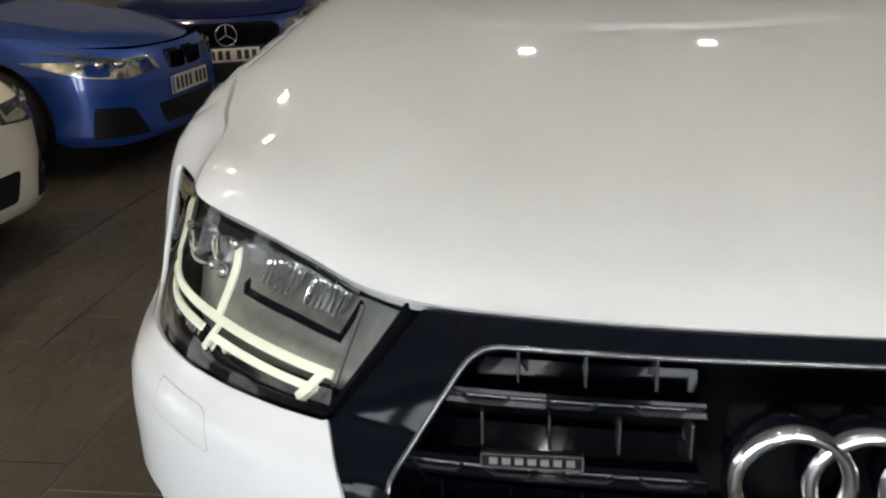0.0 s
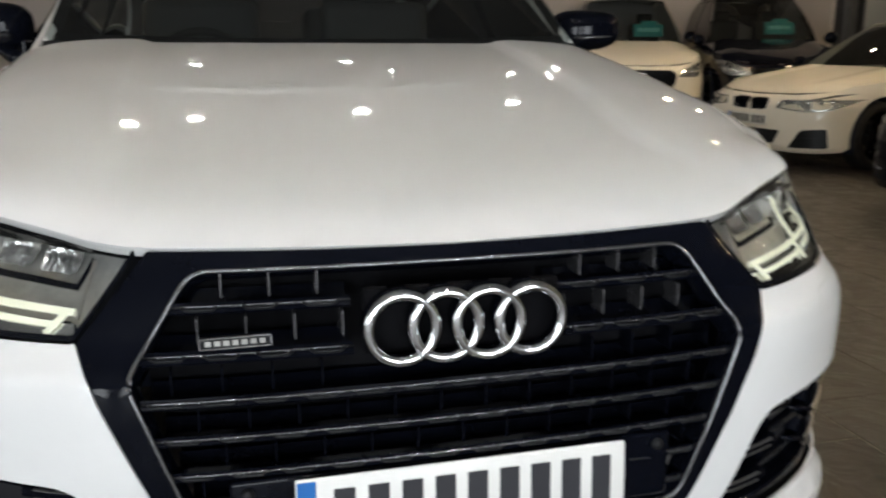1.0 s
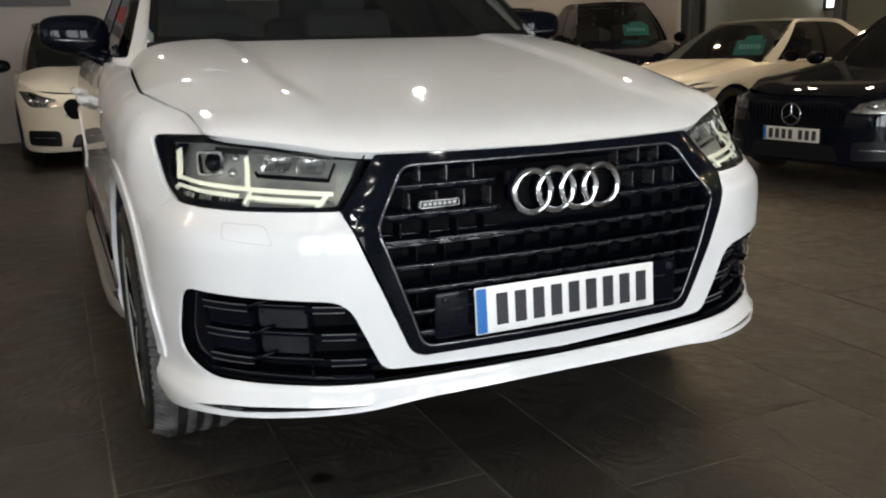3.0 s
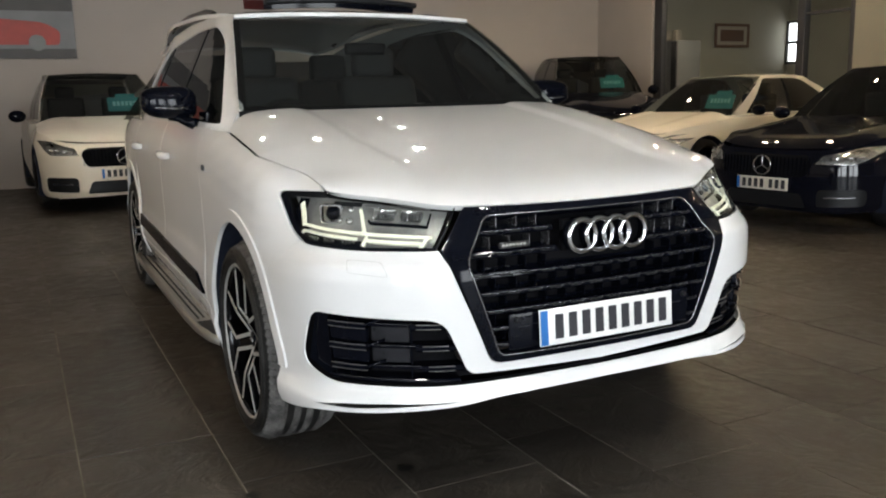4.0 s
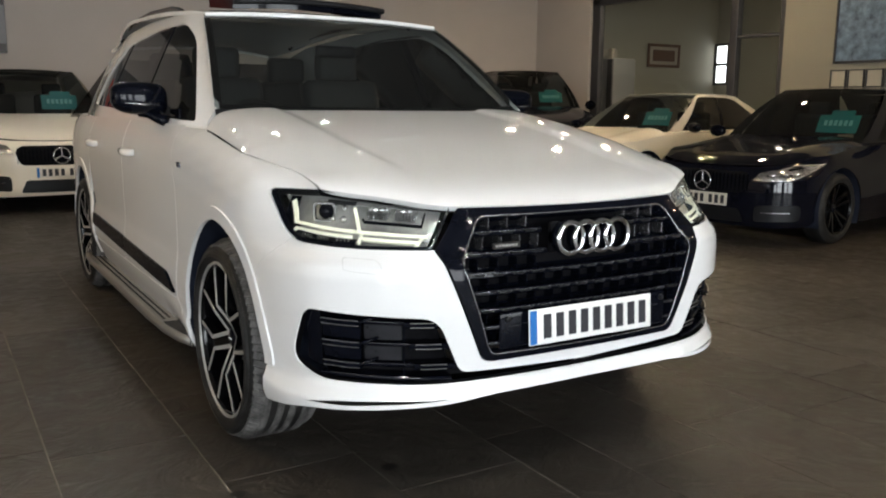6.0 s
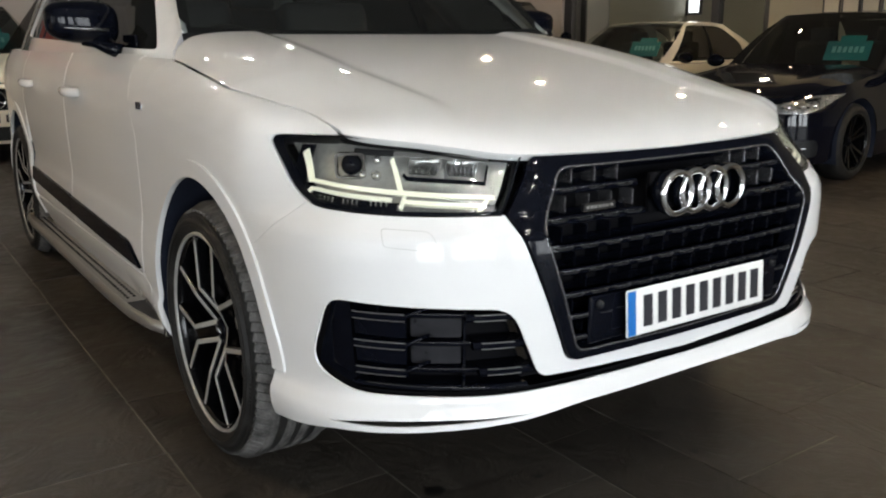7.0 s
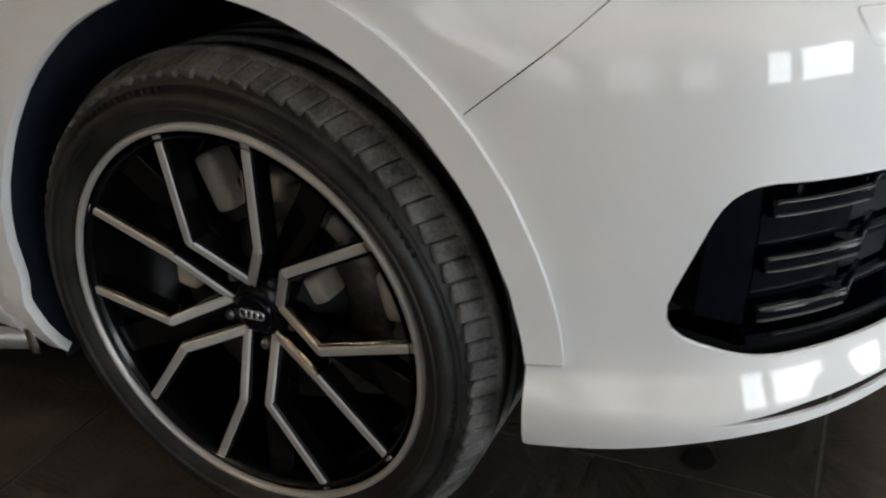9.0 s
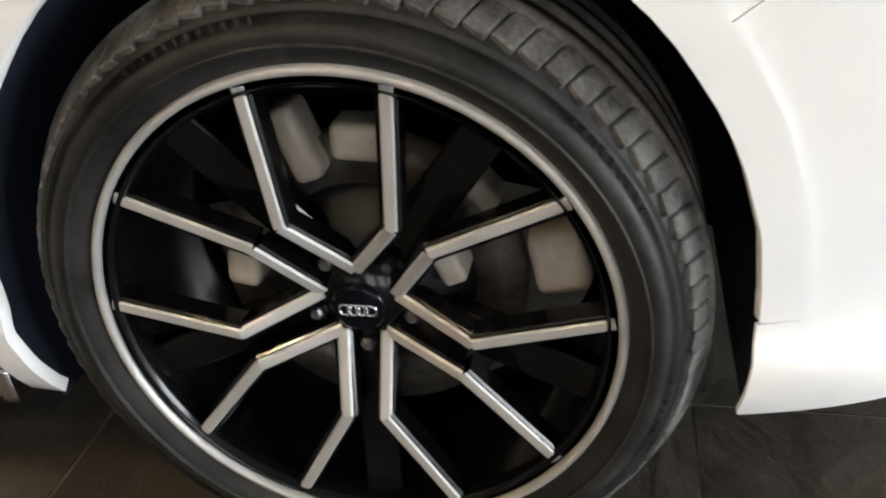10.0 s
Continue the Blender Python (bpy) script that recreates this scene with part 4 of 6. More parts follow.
    part("indicator_strip", tube_bm([(sg * 0.93, 0.912, 1.205), (sg * 1.0, 0.898, 1.208), (sg * 1.07, 0.906, 1.212), (sg * 1.122, 0.95, 1.217)], 0.008, 8, flat=0.7), DARKCHROME, mir)

# hood
def hood_field(a, b):
    k = abs(a)
    e = Q.at(shut(b)[0], shut(b)[1] + 0.001)
    cy = -0.806 + 1.366 * b
    cz = 0.9035 + 0.038 * (1 - math.exp(-b * 18)) + 0.246 * (0.70 * b + 0.30 * math.sin(b * math.pi / 2))
    py, pz = 4.0 + 6.0 * b, 5.0 + 12.0 * smooth(0.1, 1.0, b)
    z = cz + (e.z - cz) * k ** pz
    z += 0.010 * smooth(0.05, 0.3, b) * (smooth(0.565, 0.62, k) - smooth(0.64, 1.0, k))
    return Vector((math.copysign(k * e.x, a), cy + (e.y - cy) * k ** py, z))


def hood(a, b):
    p = hood_field(a, b)
    if b < 0.3:
        s = abs(a) * S0
        drop = 0.004 * smooth(SI - 0.02, SI + 0.10, s) * (1 - smooth(0.70 * S0, 0.995 * S0, s))
        q = Q.at(math.copysign(s, a), brow(s) - drop, 0.001 + 0.4 * drop) - hood_field(a, 0.0)
        p = p + q * (1 - smooth(0.0, 0.3, b))
    return p


hood_ob = grid_mesh("hood", lambda a, b: hood(a * (1.5 - 0.5 * a * a) * 0.999, b), 84, 60, WHITE, suv, "glossy white hood with two soft creases", u0=-1, u1=1, v0=0.0, v1=1.0, thick=0.02)
grid_mesh("hood_seal", lambda a, b: hood(a * 0.985, b) - Vector((0, -0.012 if b < 0.1 else 0, 0.022)), 24, 20, VOID, suv, u0=-1, u1=1)


# glasshouse
def screen(a, b):
    y0, z0 = 0.585 - 0.005 * a * a, 1.178 + 0.015 * a * a
    y1, z1 = 1.215 - 0.03 * (1 - a * a), 1.640 + 0.018 * (1 - a * a)
    x = a * (0.782 + (0.634 - 0.782) * b)
    bow = 0.022 * 4 * b * (1 - b)
    return Vector((x, y0 + (y1 - y0) * b - bow * 0.6, z0 + (z1 - z0) * b + bow))


glass_ob = grid_mesh("windscreen", screen, 30, 20, GLASS, suv, "dark tinted windscreen", u0=-1, u1=1)
glass_ob.visible_shadow = False
grid_mesh("windscreen_shade_band", lambda a, b: screen(a, b) - Vector((0, -0.006, 0.006)), 30, 3, VOID, suv, u0=-1, u1=1, v0=0.94, v1=1.0)
for sg in (-1, 1):
    grid_mesh("windscreen_border", lambda a, b: screen(sg * a, b) - Vector((0, -0.006, 0.006)), 3, 20, VOID, suv, u0=0.955, u1=1.0)
grid_mesh("windscreen_border", lambda a, b: screen(a, b) - Vector((0, -0.006, 0.006)), 30, 3, VOID, suv, u0=-1, u1=1, v0=0.0, v1=0.05)
grid_mesh("scuttle", lambda a, b: (hood(a * 0.925, 1.0) - Vector((0, 0, 0.012))).lerp(screen(a, 0.0), b) - Vector((0, 0, 0.01 * math.sin(b * math.pi))), 30, 4, SATIN, suv, u0=-1, u1=1)


def roof(a, v):
    y = 1.185 + 2.565 * v
    half = 0.634 + 0.055 * smooth(0, 0.25, v) - 0.09 * smooth(0.55, 1.0, v)
    ze = 1.640 + 0.024 * (1 - math.exp(-v * 14)) + 0.044 * math.sin(min(1, v * 1.3) * math.pi * 0.5) - 0.12 * smooth(0.5, 1.0, v)
    return Vector((a * half, y - 0.03 * (1 - a * a) * (1 - v), ze + 0.045 * (1 - abs(a) ** 2.4) * (0.4 + 0.6 * smooth(0, 0.3, v))))


ROOF_OUT = [(-1.0, 0.0), (1.0, 0.0), (1.0, 1.0), (-1.0, 1.0)]
ROOF_HOLE = arc_round([(-0.66, 0.075), (0.66, 0.075), (0.66, 0.31), (-0.66, 0.31)], 0.03)
panel("roof", ROOF_OUT, [ROOF_HOLE], roof, WHITE, suv, step=0.05, depth=0.02, label="glossy white roof")
roof_panel = grid_mesh("sunroof", lambda a, v: Vector((a * 0.425, 1.42 + 0.42 * v - 0.03 * (1 - a * a), 1.738 + 0.045 * v + 0.016 * (1 - a * a))), 20, 6, GLOSS, suv, "black glass sunroof panel tilted open", u0=-1, u1=1, thick=0.05)
part("wind_deflector", tube_bm([(x, 1.405 - 0.03 * (1 - (x / 0.47) ** 2), 1.722 + 0.02 * (1 - (x / 0.47) ** 2)) for x in np.linspace(-0.425, 0.425, 15)], 0.016, 8), SATIN, suv)
for sg in (-1, 1):
    part("roof_rail", tube_bm([(sg * 0.645, 1.50, 1.655), (sg * 0.647, 1.60, 1.684), (sg * 0.65, 1.74, 1.702), (sg * 0.65, 2.2, 1.716), (sg * 0.64, 2.8, 1.700), (sg * 0.615, 3.2, 1.665), (sg * 0.605, 3.3, 1.62)], 0.013, 10, flat=1.1), DARKCHROME, suv, "dark silver roof rail")

    def side(y, z, sg=sg):
        tz = (z - 1.193) / 0.447
        yw = 0.58 + tz * 0.635
        x = 0.896 - 0.40 * max(0, z - 1.12) - 0.10 * max(0, z - 1.12) ** 2
        x -= (0.085 - 0.058 * min(1.0, max(0.0, tz))) * (1 - smooth(0.0, 0.26, y - max(yw, 0.5)))
        x -= 0.11 * smooth(2.6, 3.9, y)
        return Vector((sg * x, y, z))

    # measures of the side: along, up; wound so that the outside faces out
    M = (lambda p: [(q[0], *q[1:]) for q in p]) if sg > 0 else (lambda p: [(-q[0], *q[1:]) for q in reversed(p)])
    sd = (lambda u, v: side(u, v)) if sg > 0 else (lambda u, v: side(-u, v))
    win = arc_round([(0.640, 1.140, 0.02), (3.28, 1.205, 0.05), (3.12, 1.34, 0.08), (2.55, 1.562, 0.12), (1.9, 1.606, 0.1), (1.36, 1.602, 0.10), (1.13, 1.515, 0.1)], 0.02)
    outer = [(0.56, 1.105), (3.75, 1.105), (3.70, 1.50), (3.0, 1.625), (2.2, 1.668), (1.5, 1.662), (1.22, 1.6415), (0.968, 1.466), (0.770, 1.327), (0.578, 1.194)]
    panel("side_frame", M(outer), [M(win)], sd, WHITE, suv, step=0.04, depth=0.02)
    for nm, pl, mt in (("front_window", [(0.63, 1.133, 0.02), (1.60, 1.163), (1.60, 1.612), (1.36, 1.608, 0.10), (1.12, 1.515, 0.1)], SIDEGLASS), ("rear_window", [(1.68, 1.165), (2.55, 1.185), (2.52, 1.568), (1.9, 1.610), (1.68, 1.611)], PRIVACY), ("quarter_window", [(2.62, 1.187), (3.26, 1.205), (3.11, 1.34, 0.08), (2.60, 1.525)], PRIVACY)):
        w = panel(nm, M(arc_round(pl, 0.01)), [], (lambda u, v, f=sd: f(u, v) * 1.0 - Vector((sg * 0.010, 0, 0))), mt, suv, step=0.06, depth=0.0)
        w.visible_shadow = False
    for nm, pl in (("pillar_trim", [(1.595, 1.15), (1.69, 1.15), (1.69, 1.612), (1.595, 1.612)]), ("pillar_trim", [(2.54, 1.16), (2.63, 1.16), (2.61, 1.54), (2.51, 1.56)])):
        panel(nm, M(pl), [], (lambda u, v, f=sd: f(u, v) - Vector((sg * 0.006, 0, 0))), GLOSS, suv, step=0.06, depth=0.006)
    part("mirror_triangle", box_bm(sg * 0.872, 0.86, 1.165, 0.012, 0.16, 0.05, 0.004, 1), GLOSS, suv)
    panel("shoulder", M([(0.45, 0.0), (3.75, 0.0), (3.75, 1.0), (0.60, 1.0), (0.45, 0.4)]), [], (lambda u, v, sg=sg: (lambda y: Q.at(sg * Q.sy(y), 1.110).lerp(side(y, 1.107), v) - Vector((0, 0, 0.002)))(u if sg > 0 else -u)), WHITE, suv, step=0.2, depth=0.0)
    part("badge", box_bm(0, 0, 0, 0.004, 0.055, 0.022, 0.001, 1), DARKCHROME, suv).matrix_local = Matrix.Translation(Q.at(sg * Q.sy(0.475), 0.972, 0.002))
grid_mesh("tailgate", lambda a, v: Vector((a * (0.60 + 0.27 * (1 - v)), 3.74 + 0.30 * (1 - v), 1.10 + 0.42 * v)), 12, 6, PRIVACY, suv, u0=-1, u1=1)

# cabin
cabin = new("cabin")
cabin.parent = suv
part("floor_pan", box_bm(0, 2.0, 0.50, 1.6, 3.2, 0.04), VOID, cabin)
dash = bmesh.new()
bmesh.ops.create_cube(dash, size=1)
bmesh.ops.scale(dash, vec=(1.46, 0.5, 0.34), verts=dash.verts)
bmesh.ops.bevel(dash, geom=dash.edges[:], offset=0.06, segments=4, affect="EDGES")
bmesh.ops.translate(dash, vec=(0, 0.86, 0.97), verts=dash.verts)
for f in dash.faces:
    f.smooth = True
part("dashboard", dash, CLOTH, cabin)
part("steering_wheel", (lambda b: (bmesh.ops.transform(b, matrix=Matrix.Translation((-0.37, 1.22, 1.06)) @ Matrix.Rotation(radians(-25), 4, "X"), verts=b.verts), b)[1])(lathe_bm([(0.016 * math.cos(q), 0.18 + 0.016 * math.sin(q)) for q in np.linspace(0, 2 * math.pi, 8, endpoint=False)], axis="y", n=36, closed=True)), CLOTH, cabin)
for x, y in ((-0.37, 1.62), (0.37, 1.62), (-0.4, 2.55), (0.4, 2.55)):
    st = new("seat")
    st.parent = cabin
    part("cushion", box_bm(x, y - 0.1, 0.72, 0.5, 0.52, 0.18, 0.06, 3), CABIN, st)
    part("backrest", (lambda b: (bmesh.ops.transform(b, matrix=Matrix.Translation((x, y + 0.2, 1.05)) @ Matrix.Rotation(radians(-14), 4, "X"), verts=b.verts), b)[1])(box_bm(0, 0, 0, 0.48, 0.15, 0.62, 0.06, 3)), CABIN, st)
    part("headrest", box_bm(x, y + 0.31, 1.44, 0.26, 0.10, 0.18, 0.045, 3), CABIN, st)
part("rear_view_mirror", box_bm(0, 1.10, 1.475, 0.22, 0.03, 0.06, 0.02, 3), SATIN, cabin)

# grille
frame_ob = panel("grille_surround", FRAME_OUT, [FRAME_IN], proud(0.006), GLOSS, suv, step=0.02, depth=0.05, label="gloss black octagonal grille surround")
loop = dense(FRAME_IN, 0.03)
part("grille_edge_trim", tube_bm([Q.at(s, z, 0.004) for s, z in loop + loop[:2]], 0.0035, 6, caps=False), DARKCHROME, frame_ob)
# near-black sheet that closes the hollow behind the slats
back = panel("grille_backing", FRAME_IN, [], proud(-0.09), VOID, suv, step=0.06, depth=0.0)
gw = lambda z: float(np.interp(z, [0.45, 0.748, 0.880], [0.388, 0.480, 0.397]))
GZ = [0.828, 0.766, 0.707, 0.651, 0.595, 0.540, 0.487]
for j, z in enumerate(GZ):
    hw = gw(z) - 0.004
    spans = [(-hw, -0.165), (0.165, hw)] if j < 2 else [(-hw, hw)]
    for a, b in spans:
        n = max(8, int((b - a) / 0.025))
        prof = [(-0.004, 0.010), (-0.004, 0.004), (-0.001, 0.0025), (-0.001, -0.0025), (-0.005, -0.006), (-0.07, -0.011), (-0.07, 0.012)]
        vs, fs = [], []
        for i in range(n + 1):
            s = a + (b - a) * i / n
            for d, h in prof:
                vs.append(Q.at(s, z + h, 0) + (Q.at(s, z, d) - Q.at(s, z, 0)))
        k = len(prof)
        for i in range(n):
            for q in range(k - 1):
                fs.append((i * k + q, (i + 1) * k + q, (i + 1) * k + q + 1, i * k + q + 1))
        part("grille_slat", bm_from(vs, fs, False), GLOSS, back)
        # painted highlight: a bright line added along the gloss black slat
        part("slat_glint", tube_bm([Q.at(a + (b - a) * i / n, z + 0.0055, -0.001) for i in range(n + 1)], 0.0013, 5), DARKCHROME, back)
        # raised hooks along the slat's front
        m = int((b - a) / 0.0705)
        for i in range(m):
            c = a + (b - a) * (i + 0.5) / m
            hk = None
            for o, wd in ((0.0, 0.034),):
                p0, p1 = Q.at(c - wd / 2, z + 0.001, 0.0005), Q.at(c + wd / 2, z + 0.001, 0.0005)
                hk = join_bm(hk, tube_bm([p0 + Vector((-0.008, 0.004, 0.004)), p0, p1, p1 + Vector((0.008, 0.004, 0.004))], 0.0028, 6))
            part("slat_hook", hk, SATIN, back)
    for k in range(-7, 7):
        x = (k + (0.5 if j % 2 else 0.0)) * 0.0705
        if abs(x) > hw - 0.015 or (j < 3 and abs(x) < 0.17):
            continue
        z1 = GZ[j - 1] - 0.010 if j else 0.878
        p = (Q.at(x, (z + z1) / 2, -0.018))
        # top two rows in brighter metal, imitating glints on gloss black bars
        part("grille_bar", box_bm(p.x, p.y + 0.02, (z + z1) / 2 + 0.004, 0.0030, 0.045, z1 - z - 0.012, 0.0008, 1), DARKCHROME if j < 2 else GLOSS, back)
# plate and mount
pm = part("plate_mount", box_bm(0, -0.886, 0.528, 0.70, 0.012, 0.115, 0.006, 2), GLOSS, suv)
plate_thing("number_plate", pose(-0.001, -0.918, 0.533, -4, 0, 0), suv, 0.516, 0.114, 9, True, PLATE, "white plate with blue band and dark characters")
for sg in (-1, 1):
    part("grille_sensor", (lambda b: (bmesh.ops.translate(b, vec=(sg * 0.325, -0.894, 0.566), verts=b.verts), b)[1])(lathe_bm([(-0.008, 0.0), (-0.008, 0.009), (0.0, 0.010)], axis="y", n=16)), SATIN, suv)
# ring badge
rb0 = part("badge_backing", box_bm(0, -0.868, 0.806, 0.30, 0.02, 0.10, 0.008, 2), VOID, suv)
for i in range(4):
    pr = [(0.0085 * math.cos(q) * (0.9 if math.cos(q) > 0 else 1.0), 0.0490 + 0.0082 * math.sin(q)) for q in np.linspace(0, 2 * math.pi, 12, endpoint=False)]
    t = lathe_bm(pr, axis="y", n=56, closed=True)
    bmesh.ops.translate(t, vec=((i - 1.5) * 0.0643 - 0.004, -0.914 + 0.0006 * (i % 2), 0.806), verts=t.verts)
    part("badge_ring", t, CHROME, suv, "polished chrome ring")
    t = lathe_bm([(-0.002, 0.043), (-0.002, 0.055), (0.045, 0.052), (0.045, 0.040)], axis="y", n=40)
    bmesh.ops.translate(t, vec=((i - 1.5) * 0.0643 - 0.004, -0.911 + 0.0004 * (i % 2), 0.806), verts=t.verts)
    part("ring_base", t, GLOSS, rb0)
qb = part("model_badge", box_bm(-0.330, -0.884, 0.797, 0.098, 0.008, 0.017, 0.002, 2), SATIN, suv, "small dark badge with chrome rim and characters")
for dz, w2, h2 in ((0.0075, 0.098, 0.0016), (-0.0075, 0.098, 0.0016)):
    part("badge_rim", box_bm(-0.330, -0.8886, 0.797 + dz, w2, 0.002, h2), CHROME, qb)
for dx in (-0.0482, 0.0482):
    part("badge_rim", box_bm(-0.330 + dx, -0.8886, 0.797, 0.0016, 0.002, 0.0166), CHROME, qb)
for i in range(7):
    part("letter_bar", box_bm(-0.330 + (i - 3) * 0.0122, -0.8892, 0.797, 0.0080, 0.001, 0.0070), SILVER, qb)
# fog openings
# near-black sheet that closes the intake hollow
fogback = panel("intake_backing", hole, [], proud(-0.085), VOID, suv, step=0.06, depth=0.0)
for sg in (-1, 1):
    def blade(nm, s0, s1, z0, z1, out, back_d, hgt, material, parent):
        """A curved fin across the intake."""
        n = 12
        prof = [(back_d, hgt), (out - 0.004, hgt), (out, hgt * 0.4), (out, -hgt * 0.4), (out - 0.006, -hgt), (back_d, -hgt)]
        vs = [Q.at(sg * (s0 + (s1 - s0) * i / n), z0 + (z1 - z0) * i / n + h, d) for i in range(n + 1) for d, h in prof]
        k = len(prof)
        b = bm_from(vs, [(i * k + q, (i + 1) * k + q, (i + 1) * k + q + 1, i * k + q + 1) for i in range(n) for q in range(k - 1)], False)
        bmesh.ops.recalc_face_normals(b, faces=b.faces)
        return part(nm, b, material, parent)

    # three fins right across: set back in the middle, thick stepped blocks at both ends
    for z, s0, s1 in ((0.571, 0.565, 0.640), (0.503, 0.540, 0.622), (0.437, 0.518, 0.604)):
        rise = lambda q: z - 0.010 + 0.030 * (q - 0.56)
        # thin metal lines on the gloss fins are painted window highlights
        blade("intake_fin", s0 - 0.02, 0.935, rise(s0), rise(0.935), -0.034, -0.082, 0.0065, GLOSS, fogback)
        blade("fin_glint", s1 + 0.01, 0.80, rise(s1) + 0.005, rise(0.80) + 0.005, -0.0332, -0.040, 0.0014, DARKCHROME, fogback)
        blade("fin_block", 0.795, 0.928, rise(0.795), rise(0.928), -0.012, -0.075, 0.0105, GLOSS, fogback)
        for dz in (0.0088, -0.0068):
            blade("block_glint", 0.80, 0.924, rise(0.80) + dz, rise(0.924) + dz, -0.0108, -0.016, 0.0011, SILVER, fogback)
        blade("intake_step", s0 - 0.03, s1 + 0.02, rise(s0), rise(s1), -0.016, -0.078, 0.0095, GLOSS, fogback)
        for dz in (0.0078, -0.0062):
            blade("step_glint", s0, s1, rise(s0) + dz, rise(s1) + dz, -0.0148, -0.021, 0.0011, SILVER, fogback)
        # slanted web that runs back from the block to the duct
        q0, q1 = Q.at(sg * 0.800, rise(0.80) + 0.004, -0.016), Q.at(sg * 0.742, rise(0.74) + 0.022, -0.042)
        part("intake_web", tube_bm([q0, q0.lerp(q1, 0.5), q1], [0.006, 0.005, 0.004], 6), GLOSS, fogback)
    for s0 in (0.655, 0.868, 0.93):
        vs = [Q.at(sg * (s0 + ds), z, d) for ds in (0, 0.006) for z, d in ((0.385, -0.045), (0.61, -0.045), (0.61, -0.085), (0.385, -0.085))]
        b = bm_from(vs, [(0, 1, 2, 3), (7, 6, 5, 4), (0, 4, 5, 1), (1, 5, 6, 2), (2, 6, 7, 3), (3, 7, 4, 0)], False)
        part("intake_divider", b, GLOSS, fogback)
    blade("intake_tray", 0.50, 0.935, 0.388, 0.404, -0.012, -0.08, 0.006, GLOSS, fogback)
    # painted highlight along the tray's front
    blade("tray_glint", 0.60, 0.90, 0.3945, 0.4085, -0.0112, -0.016, 0.0011, DARKCHROME, fogback)
    # smooth closed panels between the outer blocks
    for za, zb in ((0.450, 0.490), (0.517, 0.558)):
        pl = [(0.80, za), (0.93, za + 0.004), (0.93, zb + 0.004), (0.80, zb)]
        panel("intake_infill", pl if sg > 0 else flip(pl), [], proud(-0.030), GLOSS, fogback, step=0.03, depth=0.02)
    # grey ducts with rounded mouths behind the fins
    for z0, z1 in ((0.508, 0.558), (0.442, 0.490)):
        pl = arc_round([(0.665, z0), (0.790, z0 + 0.004), (0.790, z1 + 0.004), (0.665, z1)], 0.006)
        panel("intake_duct", pl if sg > 0 else flip(pl), [], proud(-0.052), DUCT, fogback, step=0.03, depth=0.02)
    # smooth outer blank of the intake
    pl = [(0.935, 0.42), (1.0, 0.44), (0.99, 0.61), (0.935, 0.602)]
    panel("intake_blank", pl if sg > 0 else flip(pl), [], proud(-0.026), GLOSS, fogback, step=0.03, depth=0.0)
    # headlight washer cover
    wc = arc_round([Q.sz(0.70, -0.79, 0.722), Q.sz(0.80, -0.72, 0.733), (*Q.sz(0.805, -0.71, 0.768), 0.01), (*Q.sz(0.715, -0.78, 0.763), 0.03)], 0.008)
    wc = wc if sg > 0 else flip(wc)
    cx, cz = sum(q[0] for q in wc) / len(wc), sum(q[1] for q in wc) / len(wc)
    panel("washer_joint", [(cx + (q[0] - cx) * 1.025, cz + (q[1] - cz) * 1.05) for q in wc], [wc], proud(0.0006), HOUSING, bumper, step=0.02, depth=0.0)


# ---- the showroom ----
def wall_slab(name, x0, x1, y0, y1, z0, z1, material, label="", kind="structure"):
    ob = part(name, box_bm((x0 + x1) / 2, (y0 + y1) / 2, (z0 + z1) / 2, x1 - x0, y1 - y0, z1 - z0), material)
    return tagged(ob, label, "", "", kind)


ZC = 3.7
floor = wall_slab("floor", -9.0, 9.2, -8.0, 13.0, -0.2, -0.003, GROUT, "dark brown slate slab floor with joints")
tagged(wall_slab("ground", -200, 200, -200, 200, -0.5, -0.25, GROUT, "plain dark ground"), kind="structure")
wall_slab("ceiling", -9.2, 15, -8.2, 13.2, ZC, ZC + 0.2, CEIL, "plain grey showroom ceiling")
wall_slab("wall_north", -9.2, 9.0, 12.0, 12.2, 0, ZC, PLASTER, "off-white painted plaster wall")
wall_slab("wall_west", -9.2, -9.0, 1.5, 12.0, 0, ZC, PLASTER, "off-white painted plaster wall")
wall_slab("wall_west_end", -9.2, -9.0, -8.0, -5.5, 0, ZC, PLASTER, "off-white painted plaster wall")
wall_slab("wall_west_lintel", -9.2, -9.0, -5.5, 1.5, 2.9, ZC, PLASTER, "painted lintel over the side windows")
for y in (-3.3, -0.7):
    wall_slab("wall_west_pier", -9.2, -9.0, y - 0.4, y + 0.4, 0, 2.9, PLASTER, "painted pier between the side windows")
wall_slab("wall_east_corner", 8.8, 9.0, 10.4, 12.0, 0, ZC, PLASTER, "off-white painted plaster wall")
wall_slab("wall_east", 8.8, 9.0, -8.0, 6.2, 0, ZC, EASTDIM, "plain painted office wall")
wall_slab("wall_east_lintel", 8.8, 9.0, 6.2, 10.4, 3.12, ZC, EASTDIM, "painted lintel over the office glazing")
wall_slab("wall_south_left", -9.0, -6.4, -7.2, -7.0, 0, ZC, BRICK, "off-white painted plaster wall")
wall_slab("wall_south_right", 3.1, 8.8, -7.2, -7.0, 0, ZC, BRICK, "off-white painted plaster wall")
wall_slab("wall_south_lintel", -6.4, 3.1, -7.2, -7.0, 2.9, ZC, BRICK, "painted lintel over the shop front")
for x, w in ((-4.225, 0.65), (-0.65, 1.3), (1.4, 0.4)):
    wall_slab("wall_south_pier", x - w / 2, x + w / 2, -7.2, -7.0, 0, 2.9, PLASTER, "painted pier between the shop windows").data.materials[0] = BRICK
